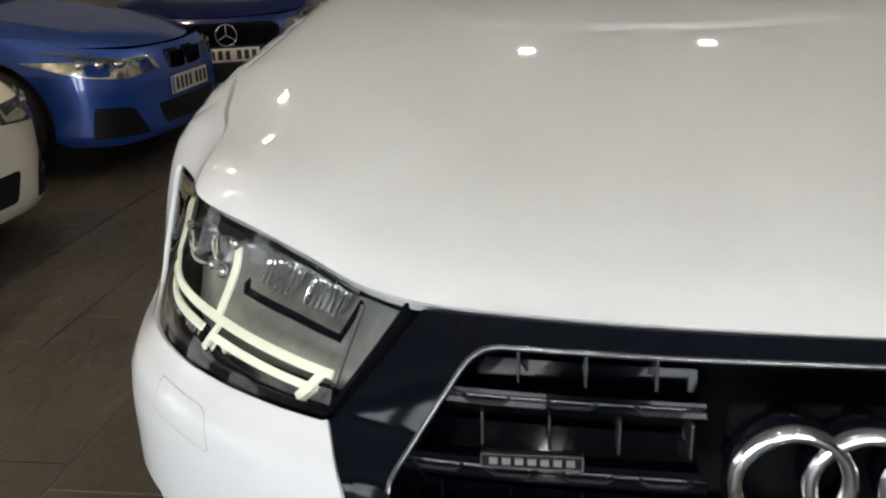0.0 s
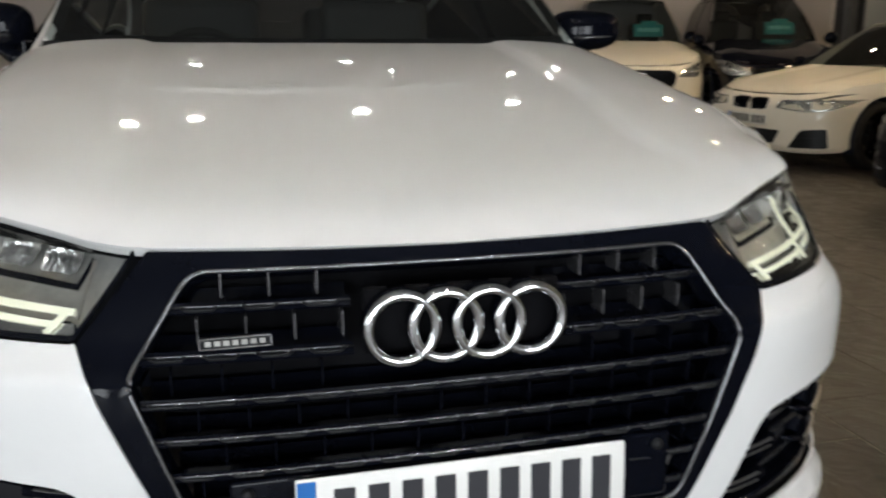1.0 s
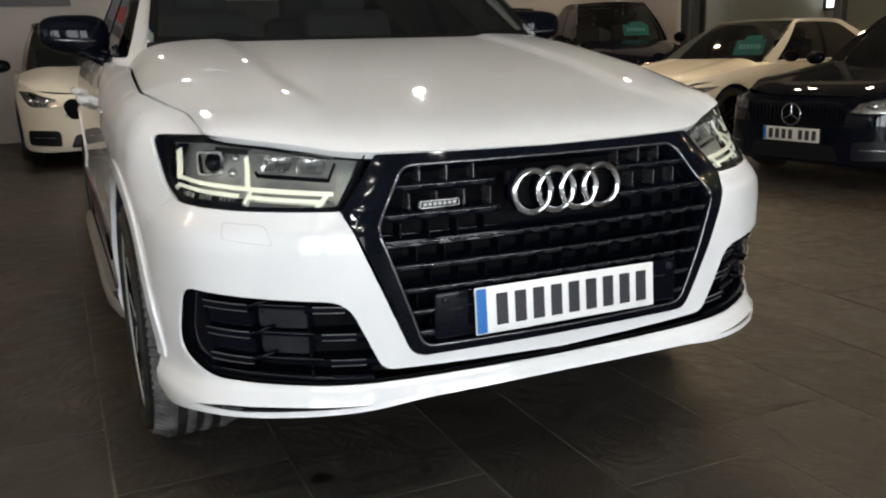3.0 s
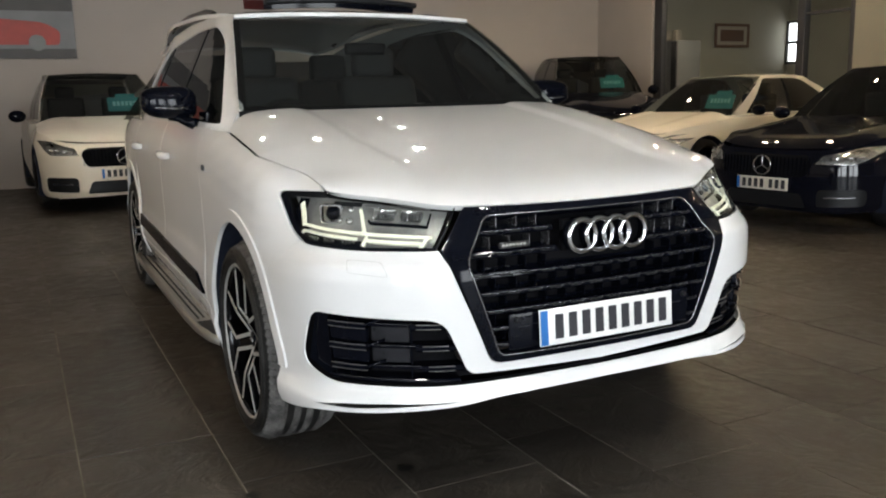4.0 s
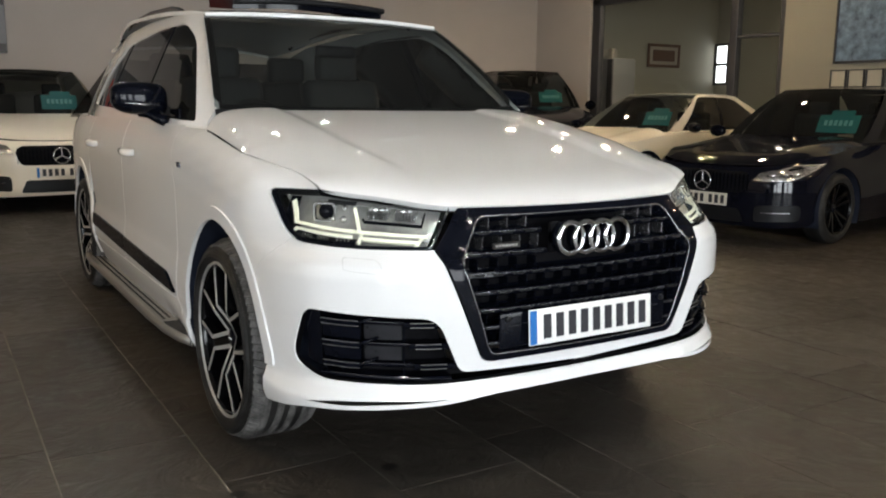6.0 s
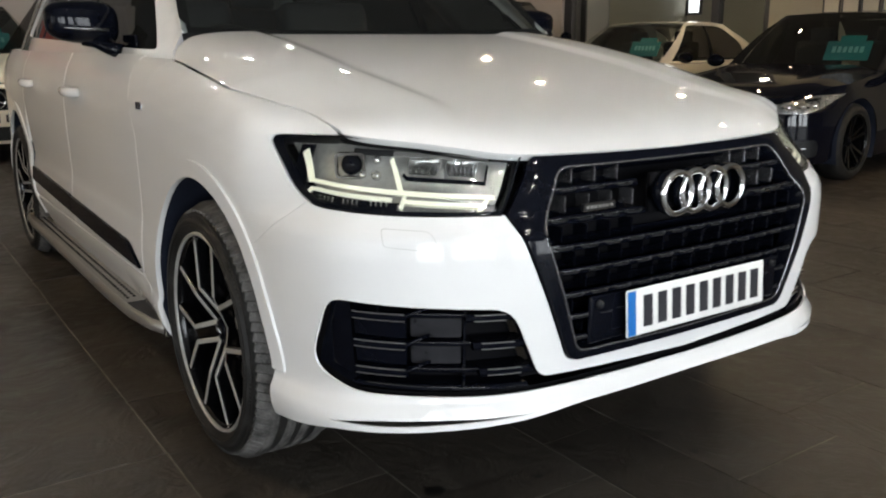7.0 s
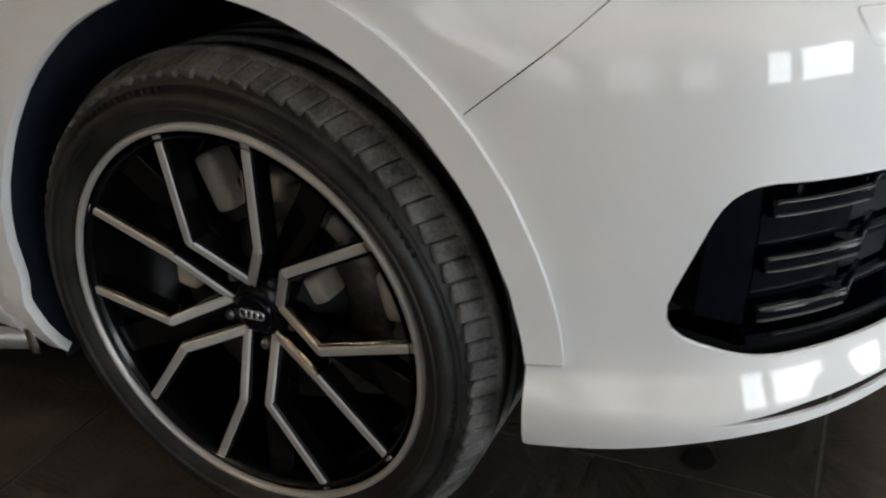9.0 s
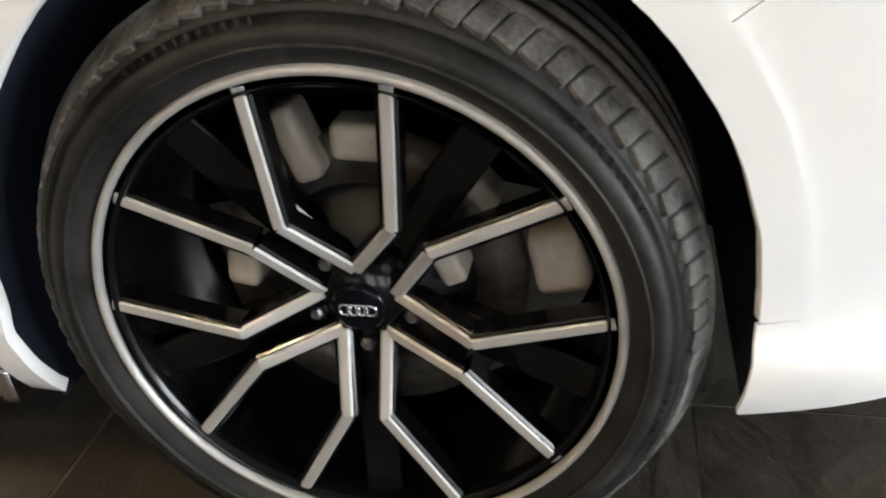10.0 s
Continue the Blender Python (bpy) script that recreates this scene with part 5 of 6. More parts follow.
wall_slab("office_wall_back", 14.0, 14.2, 3.0, 13.0, 0, ZC, OFFICE, "cream painted office wall")
wall_slab("office_wall_north", 9.0, 14.0, 12.0, 12.2, 0, ZC, OFFICE, "cream painted office wall")
wall_slab("office_wall_south", 9.0, 14.0, 4.8, 5.0, 0, ZC, OFFICE, "cream painted office wall")
wall_slab("office_floor", 9.0, 14.0, 5.0, 12.0, -0.1, -0.002, SLATE, "dark office floor")

# slate slabs: columns along y, staggered joints
COLS = [(-1.08, -0.61, 0.61), (-0.61, -0.145, 0.27), (-0.145, 0.15, 0.49), (0.15, 0.62, 0.03)]
random.seed(4)
cols = list(COLS)
x = 0.62
while x < 9.0:
    cols.append((x, x + 0.465, random.uniform(0, 0.9)))
    x += 0.465
x = -1.08
while x > -9.0:
    cols.append((x - 0.465, x, random.uniform(0, 0.9)))
    x -= 0.465
near_cols = [c for c in cols if -1.6 < c[0] < 2.1]
slabs, far_bm = 0, ([], [])


def slab_shape(w, ln, k):
    rnd = random.Random(k)
    b = bmesh.new()
    n = 4
    top = []
    gp = 0.0034
    for i in range(2):
        for j in range(n + 1):
            top.append((gp + (w - 2 * gp) * i + rnd.uniform(-1, 1) * 0.0012, gp + (ln - 2 * gp) * j / n, rnd.uniform(-0.0006, 0.0006)))
    vs = [b.verts.new(p) for p in top] + [b.verts.new((p[0], p[1], -0.012)) for p in top]
    m = n + 1
    for j in range(n):
        b.faces.new((vs[j], vs[m + j], vs[m + j + 1], vs[j + 1]))
        b.faces.new((vs[j], vs[j + 1], vs[2 * m + j + 1], vs[2 * m + j]))
        b.faces.new((vs[m + j + 1], vs[m + j], vs[3 * m + j], vs[3 * m + j + 1]))
    b.faces.new((vs[0], vs[2 * m], vs[3 * m], vs[m]))
    b.faces.new((vs[n], vs[m + n], vs[3 * m + n], vs[2 * m + n]))
    bmesh.ops.recalc_face_normals(b, faces=b.faces)
    return b


meshes = {}
for x0, x1, off in cols:
    w = x1 - x0
    y = off - 0.9 * 10
    while y < 12.0:
        if y > -7.0:
            near = (x0, x1, off) in near_cols and -3.0 < y < 4.0
            if near:
                key = (round(w, 3), random.randrange(6))
                if key not in meshes:
                    me = bpy.data.meshes.new("slab")
                    b = slab_shape(w, 0.9, len(meshes))
                    b.to_mesh(me)
                    b.free()
                    me.materials.append(SLATE)
                    meshes[key] = me
                ob = new("slab", meshes[key])
                ob.parent = floor
                ob.location = (x0, y, random.uniform(-0.0008, 0.0008))
            else:
                vs, fs = far_bm
                o = len(vs)
                gp = 0.003
                vs += [(x0 + gp, y + gp, 0), (x1 - gp, y + gp, 0), (x1 - gp, y + 0.9 - gp, 0), (x0 + gp, y + 0.9 - gp, 0), (x0 + gp, y + gp, -0.012), (x1 - gp, y + gp, -0.012), (x1 - gp, y + 0.9 - gp, -0.012), (x0 + gp, y + 0.9 - gp, -0.012)]
                fs += [(o, o + 1, o + 2, o + 3), (o, o + 4, o + 5, o + 1), (o + 1, o + 5, o + 6, o + 2), (o + 2, o + 6, o + 7, o + 3), (o + 3, o + 7, o + 4, o)]
        y += 0.9
me = bpy.data.meshes.new("slab_field")
me.from_pydata(far_bm[0], [], far_bm[1])
tagged(link("slab_field", me, SLATE, floor), kind="stuff")

# oil spots on the slabs
random.seed(9)
for i in range(64):
    x, y = random.uniform(-1.3, 2.4), random.uniform(-0.6, 1.0)
    r = random.choice((0.006, 0.009, 0.012, 0.02, 0.02, 0.034))
    n = 9
    vs = [(r * random.uniform(0.5, 1.2) * math.cos(2 * math.pi * k / n), r * random.uniform(0.5, 1.2) * 0.7 * math.sin(2 * math.pi * k / n), 0.0) for k in range(n)]
    b = bm_from(vs, [tuple(range(n))], False)
    ob = part("oil_spot", b, STAIN, floor)
    ob.location = (x, y, 0.0022)
# shop front
front = empty("shop_front", pose(-1.4, -7.1, 0), "glazed shop front with dark metal mullions in daylight", "window", kind="structure")
for x, w in ((-5.4, 1.7), (-2.6, 2.6), (0.6, 1.2), (2.3, 1.4)):
    for dx in (-w / 2, 0.0, w / 2):
        part("mullion", box_bm(x + 1.4 + dx, 0, 1.45, 0.07, 0.12, 2.9, 0.006, 1), FRAME, front)
    for z in (0.05, 2.1, 2.86):
        part("transom", box_bm(x + 1.4, 0, z, w, 0.10, 0.07, 0.006, 1), FRAME, front)
tagged(part("daylight_backdrop", box_bm(-1.4, -9.0, 1.9, 14, 0.02, 4.4), DAY), "bright overcast daylight outside", "backdrop", kind="structure")
# unseen side bays and the glow outside them, added to light the flank
tagged(part("daylight_backdrop", box_bm(-10.6, -2.0, 1.6, 0.02, 9, 3.6), SIDEGLOW), "bright overcast daylight outside", "backdrop", kind="structure")
sidewin = empty("side_windows", pose(-9.1, 0, 0), "unseen glazed side bays with dark metal mullions, added for light", "window", kind="structure")
for y in (-4.6, -2.0, 0.6):
    for dy in (-0.86, 0.0, 0.86):
        part("mullion", box_bm(0, y + dy, 1.45, 0.12, 0.07, 2.9, 0.006, 1), FRAME, sidewin)
    for z in (0.05, 2.1, 2.86):
        part("transom", box_bm(0, y, z, 0.10, 1.7, 0.07, 0.006, 1), FRAME, sidewin)

# office glazing
glz = empty("office_glazing", pose(8.9, 0, 0), "dark framed glass office partition", "window", kind="structure")
for y0, y1 in ((10.18, 10.38), (7.07, 7.21), (6.2, 6.31)):
    part("post", box_bm(0, (y0 + y1) / 2, 1.56, 0.12, y1 - y0, 3.12, 0.006, 1), FRAME, glz)
part("head_rail", box_bm(0, 8.3, 3.08, 0.12, 4.2, 0.14, 0.006, 1), FRAME, glz)
part("transom", box_bm(0, 6.70, 2.27, 0.08, 0.78, 0.05, 0.006, 1), FRAME, glz)
part("bottom_rail", box_bm(0, 8.7, 0.06, 0.10, 3.0, 0.12, 0.006, 1), FRAME, glz)
for y0, y1 in ((7.21, 10.18), (6.31, 7.07)):
    p = part("pane", bm_from([(0, y0, 0.1), (0, y0, 3.03), (0, y1, 3.03), (0, y1, 0.1)], [(0, 1, 2, 3)], False), PANE, glz)
    p.visible_shadow = False


def framed(name, m, w, h, label, category, rim, sheet, rim_mat):
    root = empty(name, m, label, category)
    for dx, dz, sx, sz in ((0, h / 2, w + rim, rim), (0, -h / 2, w + rim, rim), (w / 2, 0, rim, h), (-w / 2, 0, rim, h)):
        part("picture_frame", box_bm(dx, 0, dz, sx, 0.03, sz, 0.004, 1), rim_mat, root)
    part("picture_sheet", box_bm(0, 0.008, 0, w, 0.01, h), sheet, root)
    return root


pic = framed("framed_picture", pose(12.29, 11.96, 2.32), 0.92, 0.44, "small framed picture with a brown print on the office wall", "picture", 0.06, PAPER, WOOD)
part("print_field", box_bm(0, -0.001, 0, 0.66, 0.008, 0.24, 0.002, 1), WOOD, pic)
# canvas with a red convertible on the north wall
cv = empty("canvas_print", pose(-2.10, 11.97, 2.37), "large canvas print of a red convertible car", "picture")
part("canvas", box_bm(0, 0, 0, 2.8, 0.04, 0.98, 0.006, 1), GREYSKY, cv)
part("print_sky", box_bm(0, -0.023, 0.33, 2.78, 0.004, 0.30), DARKPRINT, cv)
part("print_road", box_bm(0, -0.023, -0.42, 2.78, 0.004, 0.13), DARKPRINT, cv)
car_shape = arc_round([(-1.25, -0.30), (1.18, -0.30, 0.06), (1.20, -0.10, 0.08), (0.98, 0.02, 0.1), (0.35, 0.07), (0.0, 0.10), (-0.35, 0.10), (-1.25, 0.08)], 0.03)
panel("print_car", car_shape, [], lambda u, v: Vector((u, -0.026, v)), REDPRINT, cv, step=0.2, depth=0.0)
for x in (0.88, -0.55):
    b = lathe_bm([(-0.028, 0.0), (-0.028, 0.11), (-0.026, 0.115)], axis="y", n=24)
    bmesh.ops.translate(b, vec=(x, 0, -0.27), verts=b.verts)
    part("print_wheel", b, STEELGREY, cv)
panel("print_screen", [(-0.45, 0.10), (0.0, 0.10), (0.05, 0.13), (-0.2, 0.24), (-0.45, 0.22)], [], lambda u, v: Vector((u, -0.027, v)), DARKPRINT, cv, step=0.2, depth=0.0)
panel("print_seat", [(0.2, 0.08), (0.32, 0.08), (0.36, 0.19), (0.26, 0.17)], [], lambda u, v: Vector((u, -0.027, v)), DARKPRINT, cv, step=0.2, depth=0.0)
# board and cartons by the east wall
bp = framed("poster_board", pose(8.77, 4.35, 2.30, 0, 0, -90), 2.0, 0.95, "dark blue poster board with pale print", "poster", 0.03, BLUEPRINT, FRAME)
for k in range(8):
    framed("wall_frame", pose(8.77, 5.27 - 0.26 * k, 1.61, 0, 0, -90), 0.22, 0.22, "small thin empty frame on the office wall", "picture", 0.014, OFFICE, FRAME)["group"] = "small frames under the board"
# filing cabinet behind the glazing
cb = empty("filing_cabinet", pose(9.6, 10.7, 0), "tall grey steel cabinet behind the office glass", "cabinet")
part("body", box_bm(0, 0, 1.05, 0.55, 0.8, 2.1, 0.01, 2), STEELGREY, cb)
part("door", box_bm(-0.285, 0.2, 1.05, 0.02, 0.38, 2.0, 0.004, 1), STEELGREY, cb)
part("side_panel", box_bm(-0.285, -0.32, 1.05, 0.03, 0.14, 2.06, 0.004, 1), FRAME, cb)
for dy in (-0.05, 0.22):
    tagged(part("storage_tin", box_bm(9.6, 10.7 + dy, 2.2, 0.12, 0.12, 0.2, 0.01, 2), CALIPER), "brown box on top of the steel cabinet", "box", "boxes on the cabinet")
wd = empty("office_window", pose(13.98, 11.80, 2.18), "small bright office window with dark frame", "window", kind="structure")
part("daylit_pane", box_bm(0, 0, 0, 0.02, 0.32, 0.86), DAY, wd)
for dz in (-0.44, 0.0, 0.44):
    part("window_bar", box_bm(-0.02, 0, dz, 0.05, 0.38, 0.06), FRAME, wd)
for dy in (-0.19, 0.17):
    part("window_bar", box_bm(-0.02, dy, 0, 0.05, 0.06, 0.94), FRAME, wd)
# ceiling spots
spots = [(x, y, LAMPCOOL) for x, y in ((-0.5, 5.75), (0.92, 5.9), (2.4, 6.1), (0.1, 7.6), (1.5, 7.7), (2.8, 7.5), (-0.5, 8.2), (1.15, 8.4), (2.95, 8.6))]
# the eight LED spots at negative y are unseen, added to brighten the hood
spots += [(x, y, LAMP) for x, y in ((5.15, 6.1), (5.4, 7.6), (7.5, 7.1))] + [(x, y, LAMPCOOL) for x in (-0.7, 0.75) for y in (-0.5, -1.3, -2.1, -2.9)]
spots += [(x, y, LAMP) for x in (4.6, 5.8, 7.2) for y in (-1.0, 2.0)] + [(7.2, y, LAMP) for y in (5.6, 7.2, 9.2)] + [(x, y, LAMP) for x in (-4.6, -3.2) for y in (1.8, 3.6, 5.4)]
made = {}
for x, y, lm in spots:
    if lm in made:
        copy_thing(made[lm], pose(x, y, ZC))
        continue
    made[lm] = base = empty("ceiling_spot", pose(x, y, ZC), "small square recessed ceiling spotlight, lit warm", "ceiling light", "ceiling spotlights")
    part("bezel", box_bm(0, 0, -0.012, 0.20, 0.20, 0.024, 0.004, 1), FRAME, base)
    part("lamp", box_bm(0, 0, -0.027, 0.11, 0.045, 0.008), lm, base)
ts = empty("tube_light", pose(10.9, 7.3, ZC - 0.08), "warm white tube light in the office", "ceiling light")
part("body", box_bm(0, 0, 0.05, 0.16, 1.6, 0.06, 0.01, 2), STEELGREY, ts)
part("tube", box_bm(0, 0, 0.0, 0.10, 1.5, 0.04, 0.015, 2), LAMPWHITE, ts)
for x in (7.38, 7.96):
    s = empty("track_spot", pose(x, 11.0, 3.28), "small black ceiling track spotlight", "spotlight", "track spotlights")
    part("head", box_bm(0, 0, 0, 0.10, 0.10, 0.14, 0.02, 2), FRAME, s)
    part("stem", box_bm(0, 0, 0.24, 0.025, 0.025, 0.36), FRAME, s)


# ---- the other cars ----
def saloon(name, m, paint, label, style, sign=True, tall=0.0, coupe=False, trim=None, plate_paper=None):
    root = empty(name, m, label, "car", "parked cars")
    wb, fx, hw = 2.81, -0.80, 0.895
    C = Shell([(0, fx), (0.30, fx + 0.012), (0.5, fx + 0.045), (0.66, fx + 0.12), (0.78, fx + 0.25), (0.85, fx + 0.42), (0.88, fx + 0.6), (0.893, 0.0), (0.895, 0.6), (0.897, 1.8), (0.89, 2.7), (0.85, 3.3), (0.70, 3.62), (0.4, 3.70), (0, 3.72)],
              nose=[(0.14, 0.05), (0.2, 0.0), (0.32, 0.0), (0.5, 0.0), (0.60, 0.01), (0.66, 0.05), (0.72, 0.11), (0.80, 0.2)],
              wing=[(0.14, 0.06), (0.25, 0.01), (0.4, 0.0), (0.6, 0.0), (0.7, 0.015), (0.80, 0.05), (0.86, 0.09), (0.95, 0.16)],
              door=[(0.14, 0.08), (0.25, 0.04), (0.4, 0.01), (0.55, 0.0), (0.66, 0.015), (0.75, 0.01), (0.85, 0.02), (0.95, 0.06)], w_nose=(-0.6, -0.1))
    tz = lambda z: z * (1 + tall)
    surf = lambda s, z: (lambda p: Vector((p.x, p.y, tz(p.z))))(C.at(s, z))
    out = lambda d: (lambda s, z: (lambda p: Vector((p.x, p.y, tz(p.z))))(C.at(s, z, d)))
    R, zw = 0.365, 0.325
    LH = arc_round([C.sz(0.47, fx + 0.03, 0.585), (*C.sz(0.74, fx + 0.2, 0.585), 0.05), (*C.sz(0.88, fx + 0.60, 0.735), 0.02), (*C.sz(0.80, fx + 0.30, 0.722), 0.05), (*C.sz(0.52, fx + 0.05, 0.655), 0.03)], 0.01)
    if style == "kidney":
        LH = arc_round([C.sz(0.33, fx + 0.014, 0.575), (*C.sz(0.62, fx + 0.10, 0.548), 0.05), (*C.sz(0.78, fx + 0.25, 0.575), 0.05), (*C.sz(0.88, fx + 0.58, 0.672), 0.01), (*C.sz(0.74, fx + 0.20, 0.660), 0.05), (*C.sz(0.36, fx + 0.018, 0.652), 0.03)], 0.01)
    LB = [C.sz(0.50, fx + 0.04, 0.628), C.sz(0.78, fx + 0.25, 0.682), C.sz(0.865, fx + 0.52, 0.722), C.sz(0.80, fx + 0.30, 0.708), C.sz(0.52, fx + 0.05, 0.642)]
    top = [(0.0, 0.69), (C.sz(0.5, fx + 0.04, 0)[0], 0.70), (C.sz(0.80, fx + 0.30, 0)[0], 0.735), (C.sy(-0.3), 0.79), (C.sy(0.1), 0.835), (C.sy(0.5), 0.875), (C.sy(2.6), 0.90), (C.sy(3.3), 0.86), (float(C.s[-1]), 0.80)]
    bot = [(float(C.s[-1]), 0.22), (C.sy(3.2), 0.2)] + arch_arc(C, wb, zw, R, -105, 105, 22) + [(C.sy(2.4), 0.17), (C.sy(0.42), 0.17)] + arch_arc(C, 0, zw, R, -105, 105, 22) + [(C.sy(-0.42), 0.19), (C.sz(0.7, fx + 0.14, 0)[0], 0.17), (0.0, 0.18)]
    if style == "kidney":
        GR = arc_round([(0.02, 0.545), (0.02, 0.66), (0.20, 0.665, 0.03), (0.23, 0.62, 0.03), (0.20, 0.55, 0.03)][::-1], 0.02)
        grs = [GR, flip(GR)]
        LO = [arc_round([(-0.34, 0.24), (0.34, 0.24), (0.40, 0.37), (-0.40, 0.37)], 0.03)]
        FO = arc_round([(0.50, 0.215), (0.86, 0.225, 0.03), (0.83, 0.405, 0.03), (0.60, 0.385, 0.04)], 0.02)
    else:
        GR = arc_round([(-0.40, 0.47), (0.40, 0.47), (0.46, 0.60, 0.05), (0.40, 0.655, 0.05), (-0.40, 0.655, 0.05), (-0.46, 0.60, 0.05)], 0.05)
        grs = [GR]
        LO = [arc_round([(-0.42, 0.21), (0.42, 0.21), (0.36, 0.33), (-0.36, 0.33)], 0.03)]
        FO = arc_round([(0.50, 0.225), (0.90, 0.24, 0.06), (0.90, 0.38, 0.06), (0.50, 0.37, 0.05)], 0.03)
    for sg in (-1, 1):
        S = (lambda q: q) if sg > 0 else flip
        hf = top + bot
        hf = [(max(0.0, q[0]), q[1]) for q in hf]
        area = sum(hf[i][0] * hf[(i + 1) % len(hf)][1] - hf[(i + 1) % len(hf)][0] * hf[i][1] for i in range(len(hf)))
        hf = hf if area > 0 else hf[::-1]
        panel("body_side", S(hf), [], surf, paint, root, step=0.055, depth=0.0)
        lamp = panel("headlight", S(LH), [], out(0.006), LENS, root, step=0.06, depth=0.0)
        panel("lamp_housing", S(LH), [], out(0.003), SHOWLAMP, lamp, step=0.06, depth=0.0)
        panel("light_bar", S(LB), [], out(0.0045), CHROME, lamp, step=0.06, depth=0.0)
        for f in (0.30, 0.52, 0.72):
            a, b = LH[0], C.sz(0.86, fx + 0.5, 0.64)
            p = out(0.008)(sg * (0.47 + 0.55 * f), 0.625 + 0.03 * f)
            bm = lathe_bm([(-0.016, 0.0), (-0.012, 0.016), (0.0, 0.030)], axis="y", n=14)
            bmesh.ops.transform(bm, matrix=Matrix.Translation(p) @ Matrix.Rotation(radians(sg * (10 + 40 * f)), 4, "Z"), verts=bm.verts)
            part("lamp_unit", bm, REFLECTOR, lamp)
        fo = panel("side_intake", S(FO), [], out(0.004), SATIN, root, step=0.08, depth=0.0)
        panel("intake_fin", S(arc_round([(0.56, 0.30), (0.80, 0.305), (0.80, 0.318), (0.56, 0.313)], 0.003)), [], out(0.012), SATIN if style == "kidney" else DARKCHROME, fo, step=0.1, depth=0.01)
        for yc in (0.0, wb):
            wheel(root, "wheel", sg * 0.885, yc, sg, 0.325, 0.236, 0.225, "plain", 10.0, tz(zw) if tall else zw, tread=False)
            grid_mesh("wheel_arch_liner", lambda u, v, yc=yc: Vector((sg * (0.885 - 0.33 * v), yc - (R + 0.004) * math.sin(radians(u)), tz(zw) + (R + 0.004) * math.cos(radians(u)))), 20, 2, LINER, root, u0=-115, u1=115)
        grid_mesh("inner_arch_wall", lambda u, v: Vector((sg * 0.55, -0.5 + 3.9 * u, 0.14 + 0.6 * v)), 3, 2, VOID, root)
        grid_mesh("shoulder", lambda u, v: surf(sg * C.sy(0.5 + 2.8 * u), 0.875 + 0.02 * u).lerp(Vector((sg * (0.74 - 0.08 * u), 0.52 + 2.75 * u, tz(0.90))), v), 16, 2, paint, root)
        mr = bmesh.new()
        bmesh.ops.create_uvsphere(mr, u_segments=20, v_segments=12, radius=1)
        for v in mr.verts:
            v.co = Vector((sg * (0.98 + 0.10 * v.co.x), 0.82 + 0.06 * v.co.y, tz(0.96 + 0.065 * v.co.z)))
        for f in mr.faces:
            f.smooth = True
        part("door_mirror", mr, trim or GLOSS, root)
    for gq in grs:
        gr = panel("grille", gq, [], out(0.004), VOID, root, step=0.08, depth=0.0)
        lo_s, hi_s = min(q[0] for q in gq), max(q[0] for q in gq)
        n = 9 if style == "kidney" else 24
        for k in range(n):
            s = lo_s + (hi_s - lo_s) * (k + 0.5) / n
            zz = [q[1] for q in gq if abs(q[0] - s) < 0.12]
            p = out(0.008)(s, 0.60 if style == "kidney" else 0.56)
            part("grille_blade", box_bm(p.x, p.y, tz(0.605 if style == "kidney" else 0.562), 0.006, 0.02, tz(0.095 if style == "kidney" else 0.15), 0.001, 1), GLOSS, gr)
    for lq in LO:
        panel("lower_intake", lq, [], out(0.004), SATIN, root, step=0.08, depth=0.0)
    if style == "star":
        t = lathe_bm([(0.005 * math.cos(q), 0.085 + 0.006 * math.sin(q)) for q in np.linspace(0, 2 * math.pi, 8, endpoint=False)], axis="y", n=36, closed=True)
        bmesh.ops.translate(t, vec=(0, fx - 0.022, tz(0.56)), verts=t.verts)
        bd = part("badge", t, CHROME, root, "round chrome badge")
        for k in range(3):
            b = box_bm(0, 0, 0.042, 0.012, 0.008, 0.084, 0.003, 1)
            bmesh.ops.transform(b, matrix=Matrix.Translation((0, fx - 0.022, tz(0.56))) @ Matrix.Rotation(radians(120 * k), 4, "Y"), verts=b.verts)
            part("badge_spoke", b, CHROME, bd)
    pz = 0.455 if style == "kidney" else 0.40
    plate_thing("number_plate", pose(0, fx - 0.012, tz(pz)), root, 0.52, 0.111, 7, True, plate_paper or PLATEY, "number plate with dark characters", 0.03)

    # hood, screens, roof
    def bonnet(a, b):
        k = abs(a)
        yb = [-0.62, -0.3, 0.1, 0.5]
        y = fx + 0.30 + (0.5 - fx - 0.30) * b
        e = surf(C.sy(y) if b > 0.02 else C.sz(0.80, fx + 0.30, 0)[0], float(np.interp(y, [fx + 0.30, -0.3, 0.1, 0.5], [0.735, 0.79, 0.835, 0.875])))
        cy, cz = fx + 0.10 + (0.56 - fx - 0.10) * b, tz(0.70 + 0.05 * (1 - math.exp(-b * 9)) + 0.19 * (0.75 * b + 0.25 * math.sin(b * 1.57)))
        return Vector((a * e.x, cy + (e.y - cy) * k ** 2.5, cz + (e.z - cz) * k ** (2.4 + 2.5 * b) + tz(0.012) * smooth(0.1, 0.4, b) * (smooth(0.45, 0.62, k) - smooth(0.7, 1, k))))
    grid_mesh("hood", bonnet, 28, 20, paint, root, u0=-1, u1=1)
    ry, rz, rl = (1.45, 1.40, 1.0) if coupe else (1.38, 1.43, 1.25)
    rz = tz(rz)
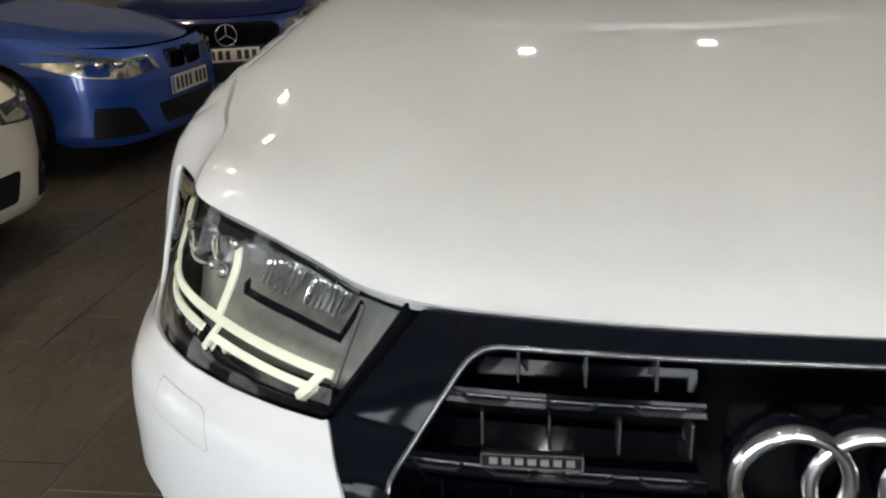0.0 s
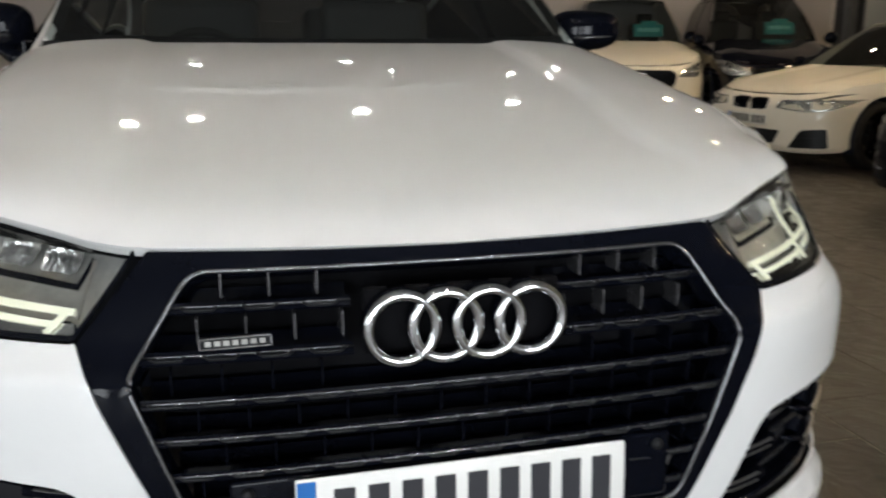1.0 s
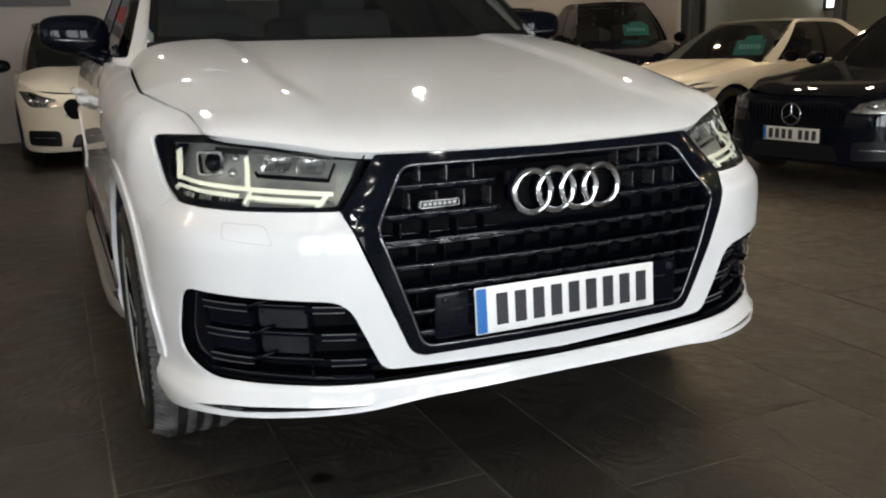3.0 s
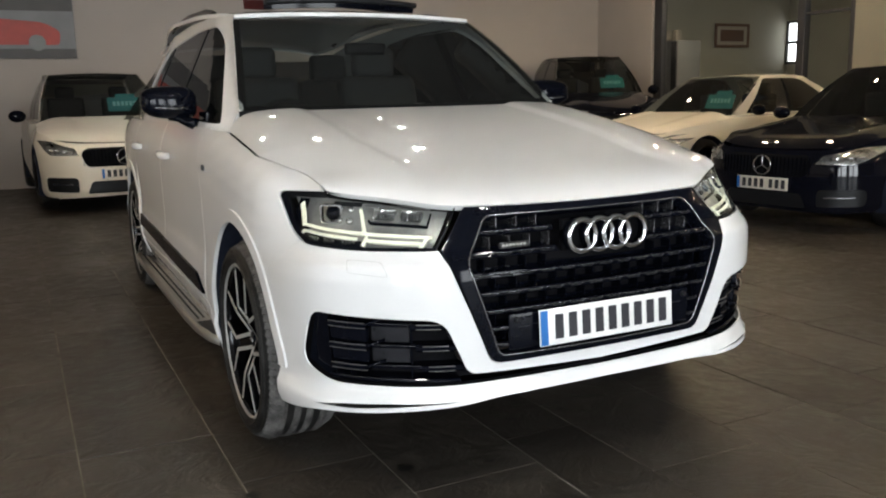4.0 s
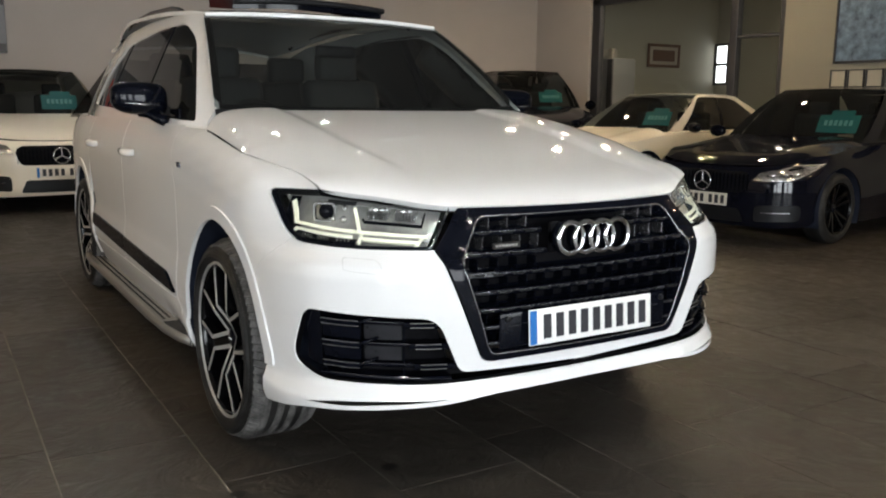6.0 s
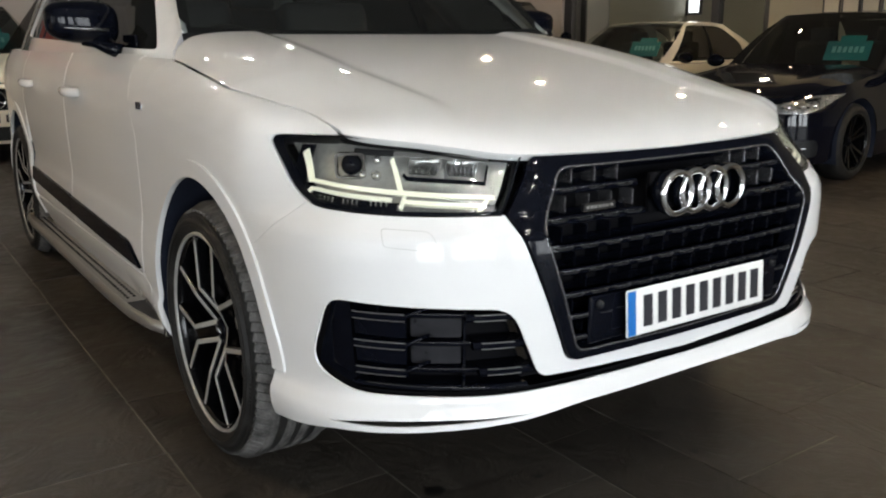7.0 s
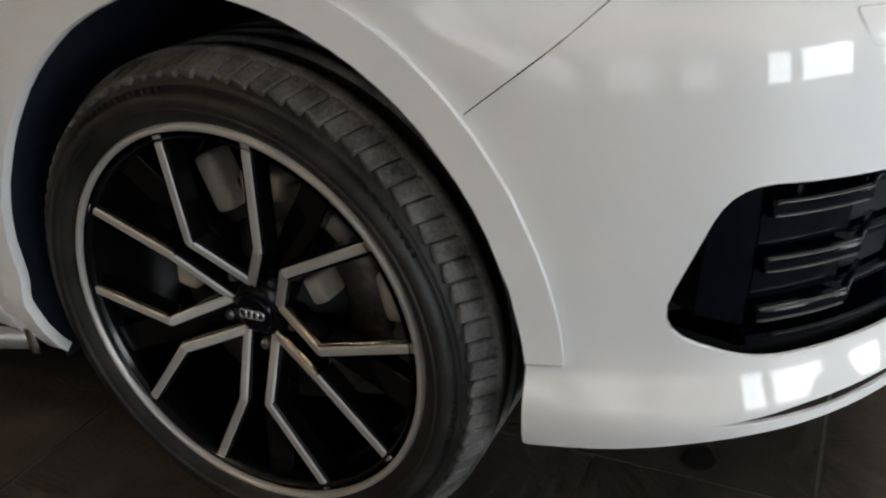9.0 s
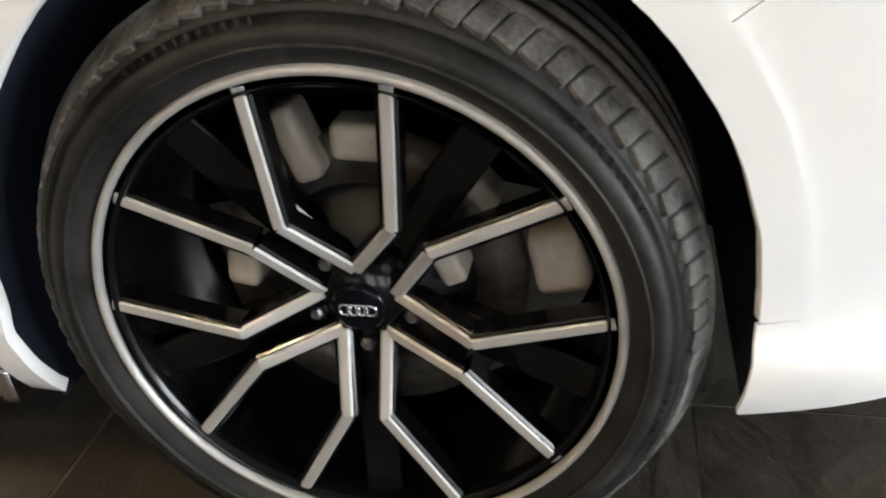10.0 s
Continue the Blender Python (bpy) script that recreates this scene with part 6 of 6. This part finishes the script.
    scr = lambda a, b: Vector((a * (0.735 + (0.545 - 0.735) * b), (0.52 + 0.10 * a * a) * (1 - b) + (ry - 0.06 * (1 - a * a)) * b, tz(0.885 + 0.012 * a * a) * (1 - b) + (rz - 0.03 + 0.02 * (1 - a * a)) * b + 0.03 * 4 * b * (1 - b)))
    w = grid_mesh("windscreen", scr, 14, 10, GLASS, root, u0=-1, u1=1)
    w.visible_shadow = False
    grid_mesh("roof", lambda a, v: Vector((a * (0.545 + 0.03 * math.sin(v * 3.14)), ry - 0.06 * (1 - a * a) * (1 - v) + rl * v, rz - 0.03 + 0.02 * (1 - a * a) + 0.035 * math.sin(v * 2.2) - 0.05 * v * v)), 14, 12, trim if (trim and not coupe) else paint, root, u0=-1, u1=1, thick=0.02)
    ye = ry + rl
    rr = grid_mesh("rear_screen", lambda a, v: Vector((a * (0.545 + 0.14 * v), ye + (3.35 - ye) * v, (rz - 0.06) * (1 - v) + tz(0.92) * v + 0.04 * math.sin(v * 3.14))), 10, 6, PRIVACY, root, u0=-1, u1=1)
    grid_mesh("boot_lid", lambda a, v: Vector((a * 0.78, 3.0 + 0.68 * v, tz(0.92 - 0.08 * v * v))), 8, 4, paint, root, u0=-1, u1=1)
    grid_mesh("cabin_floor", lambda u, v: Vector((-0.7 + 1.4 * u, 0.5 + 2.7 * v, tz(0.62))), 2, 2, VOID, root)
    for x in (-0.34, 0.34):
        part("seat", join_bm(box_bm(x, 1.75, tz(0.85), 0.46, 0.16, tz(0.6), 0.05, 2), box_bm(x, 1.80, tz(1.20), 0.24, 0.09, 0.17, 0.04, 2)), CLOTH, root)
    for sg in (-1, 1):
        def sd(u, v, sg=sg):
            """u along the side 0..1, v up 0..1: between belt and roof edge."""
            lo = Vector((sg * (0.735 + 0.03 * math.sin(u * 3.0)), 0.62 + 2.6 * u, tz(0.893)))
            yy = ry + rl * u
            hi = Vector((sg * 0.548, ry - 0.0 + rl * smooth(0, 1, u) * 1.0, rz - 0.03 + 0.035 * math.sin(u * 2.2) - 0.05 * u * u))
            p = lo.lerp(hi, v)
            return p + Vector((sg * 0.035 * 4 * v * (1 - v), 0, 0.012 * 4 * v * (1 - v)))
        M = (lambda q: q) if sg > 0 else (lambda q: [(-p[0], *p[1:]) for p in reversed(q)])
        f = sd if sg > 0 else (lambda u, v, sd=sd: sd(-u, v))
        DL = arc_round([(0.10, 0.04), (0.80, 0.04, 0.05), (0.86, 0.5, 0.1), (0.72, 0.90, 0.12), (0.12, 0.92, 0.08)], 0.02)
        panel("side_frame", M([(0.0, 0.0), (1.0, 0.0), (1.0, 1.0), (0.0, 1.0)]), [M(DL)], f, paint, root, step=0.06, depth=0.0)
        sw = panel("side_window", M(DL), [], (lambda u, v, f=f: f(u, v) - Vector((sg * 0.008, 0, 0))), PRIVACY, root, step=0.1, depth=0.0)
        panel("window_pillar", M([(0.44, 0.05), (0.475, 0.05), (0.46, 0.9), (0.43, 0.9)]), [], (lambda u, v, f=f: f(u, v) - Vector((sg * 0.003, 0, 0))), GLOSS, sw, step=0.1, depth=0.0)
    if sign:
        sc = empty("price_sign", m @ pose(0.30, 0.98, tz(1.06), -28, 0, 0), "teal price card behind the windscreen", "sign", "price cards")
        part("card", box_bm(0, 0, 0, 0.42, 0.006, 0.20, 0.003, 1), TEAL, sc)
        part("card_tab", box_bm(0.02, 0, 0.125, 0.24, 0.006, 0.06, 0.003, 1), TEAL, sc)
        for k in range(6):
            part("print_bar", box_bm(-0.13 + 0.052 * k, -0.005, 0.01, 0.034, 0.002, 0.06), TEALTEXT, sc)
    return root


def nose_at(x, y, heading):
    """The pose of a car whose plate stands at (x, y) and that looks along heading degrees (0: towards -y, 90: towards +x)."""
    a = radians(heading)
    d = Vector((math.sin(a), -math.cos(a)))
    return pose(x - d.x * 0.81, y - d.y * 0.81, 0, 0, 0, heading)


saloon("black_saloon", nose_at(4.26, 3.46, -83), BLACKCAR, "black saloon with round chrome badge and lit spots on its hood", "star")
saloon("white_coupe", nose_at(4.72, 6.35, -81), WARMWHITE, "white coupe parked beside the black saloon", "kidney", coupe=True)
saloon("white_suv", nose_at(4.95, 9.0, -20), WARMWHITE, "white suv with dark roof parked behind the white coupe", "star", tall=0.24, trim=GLOSS)
saloon("dark_suv", nose_at(6.75, 8.45, -20), BLACKCAR, "dark suv parked near the office glazing", "star", tall=0.28)
saloon("white_coupe_black_roof", nose_at(-0.56, 8.10, 2), WARMWHITE, "white coupe with black roof and dark grille, tinted for warm lamplight", "star", trim=GLOSS, tall=0.13)
saloon("blue_saloon", nose_at(-2.62, 4.72, 88), BLUE, "metallic blue saloon with dark kidney grille", "kidney")
saloon("dark_blue_coupe", nose_at(-2.95, 6.30, 24), NAVY, "dark blue coupe with bladed grille", "star")
saloon("white_saloon", nose_at(-2.60, 2.36, 84), WARMWHITE, "white saloon with black kidney grille and splitter", "kidney", plate_paper=PLATE)
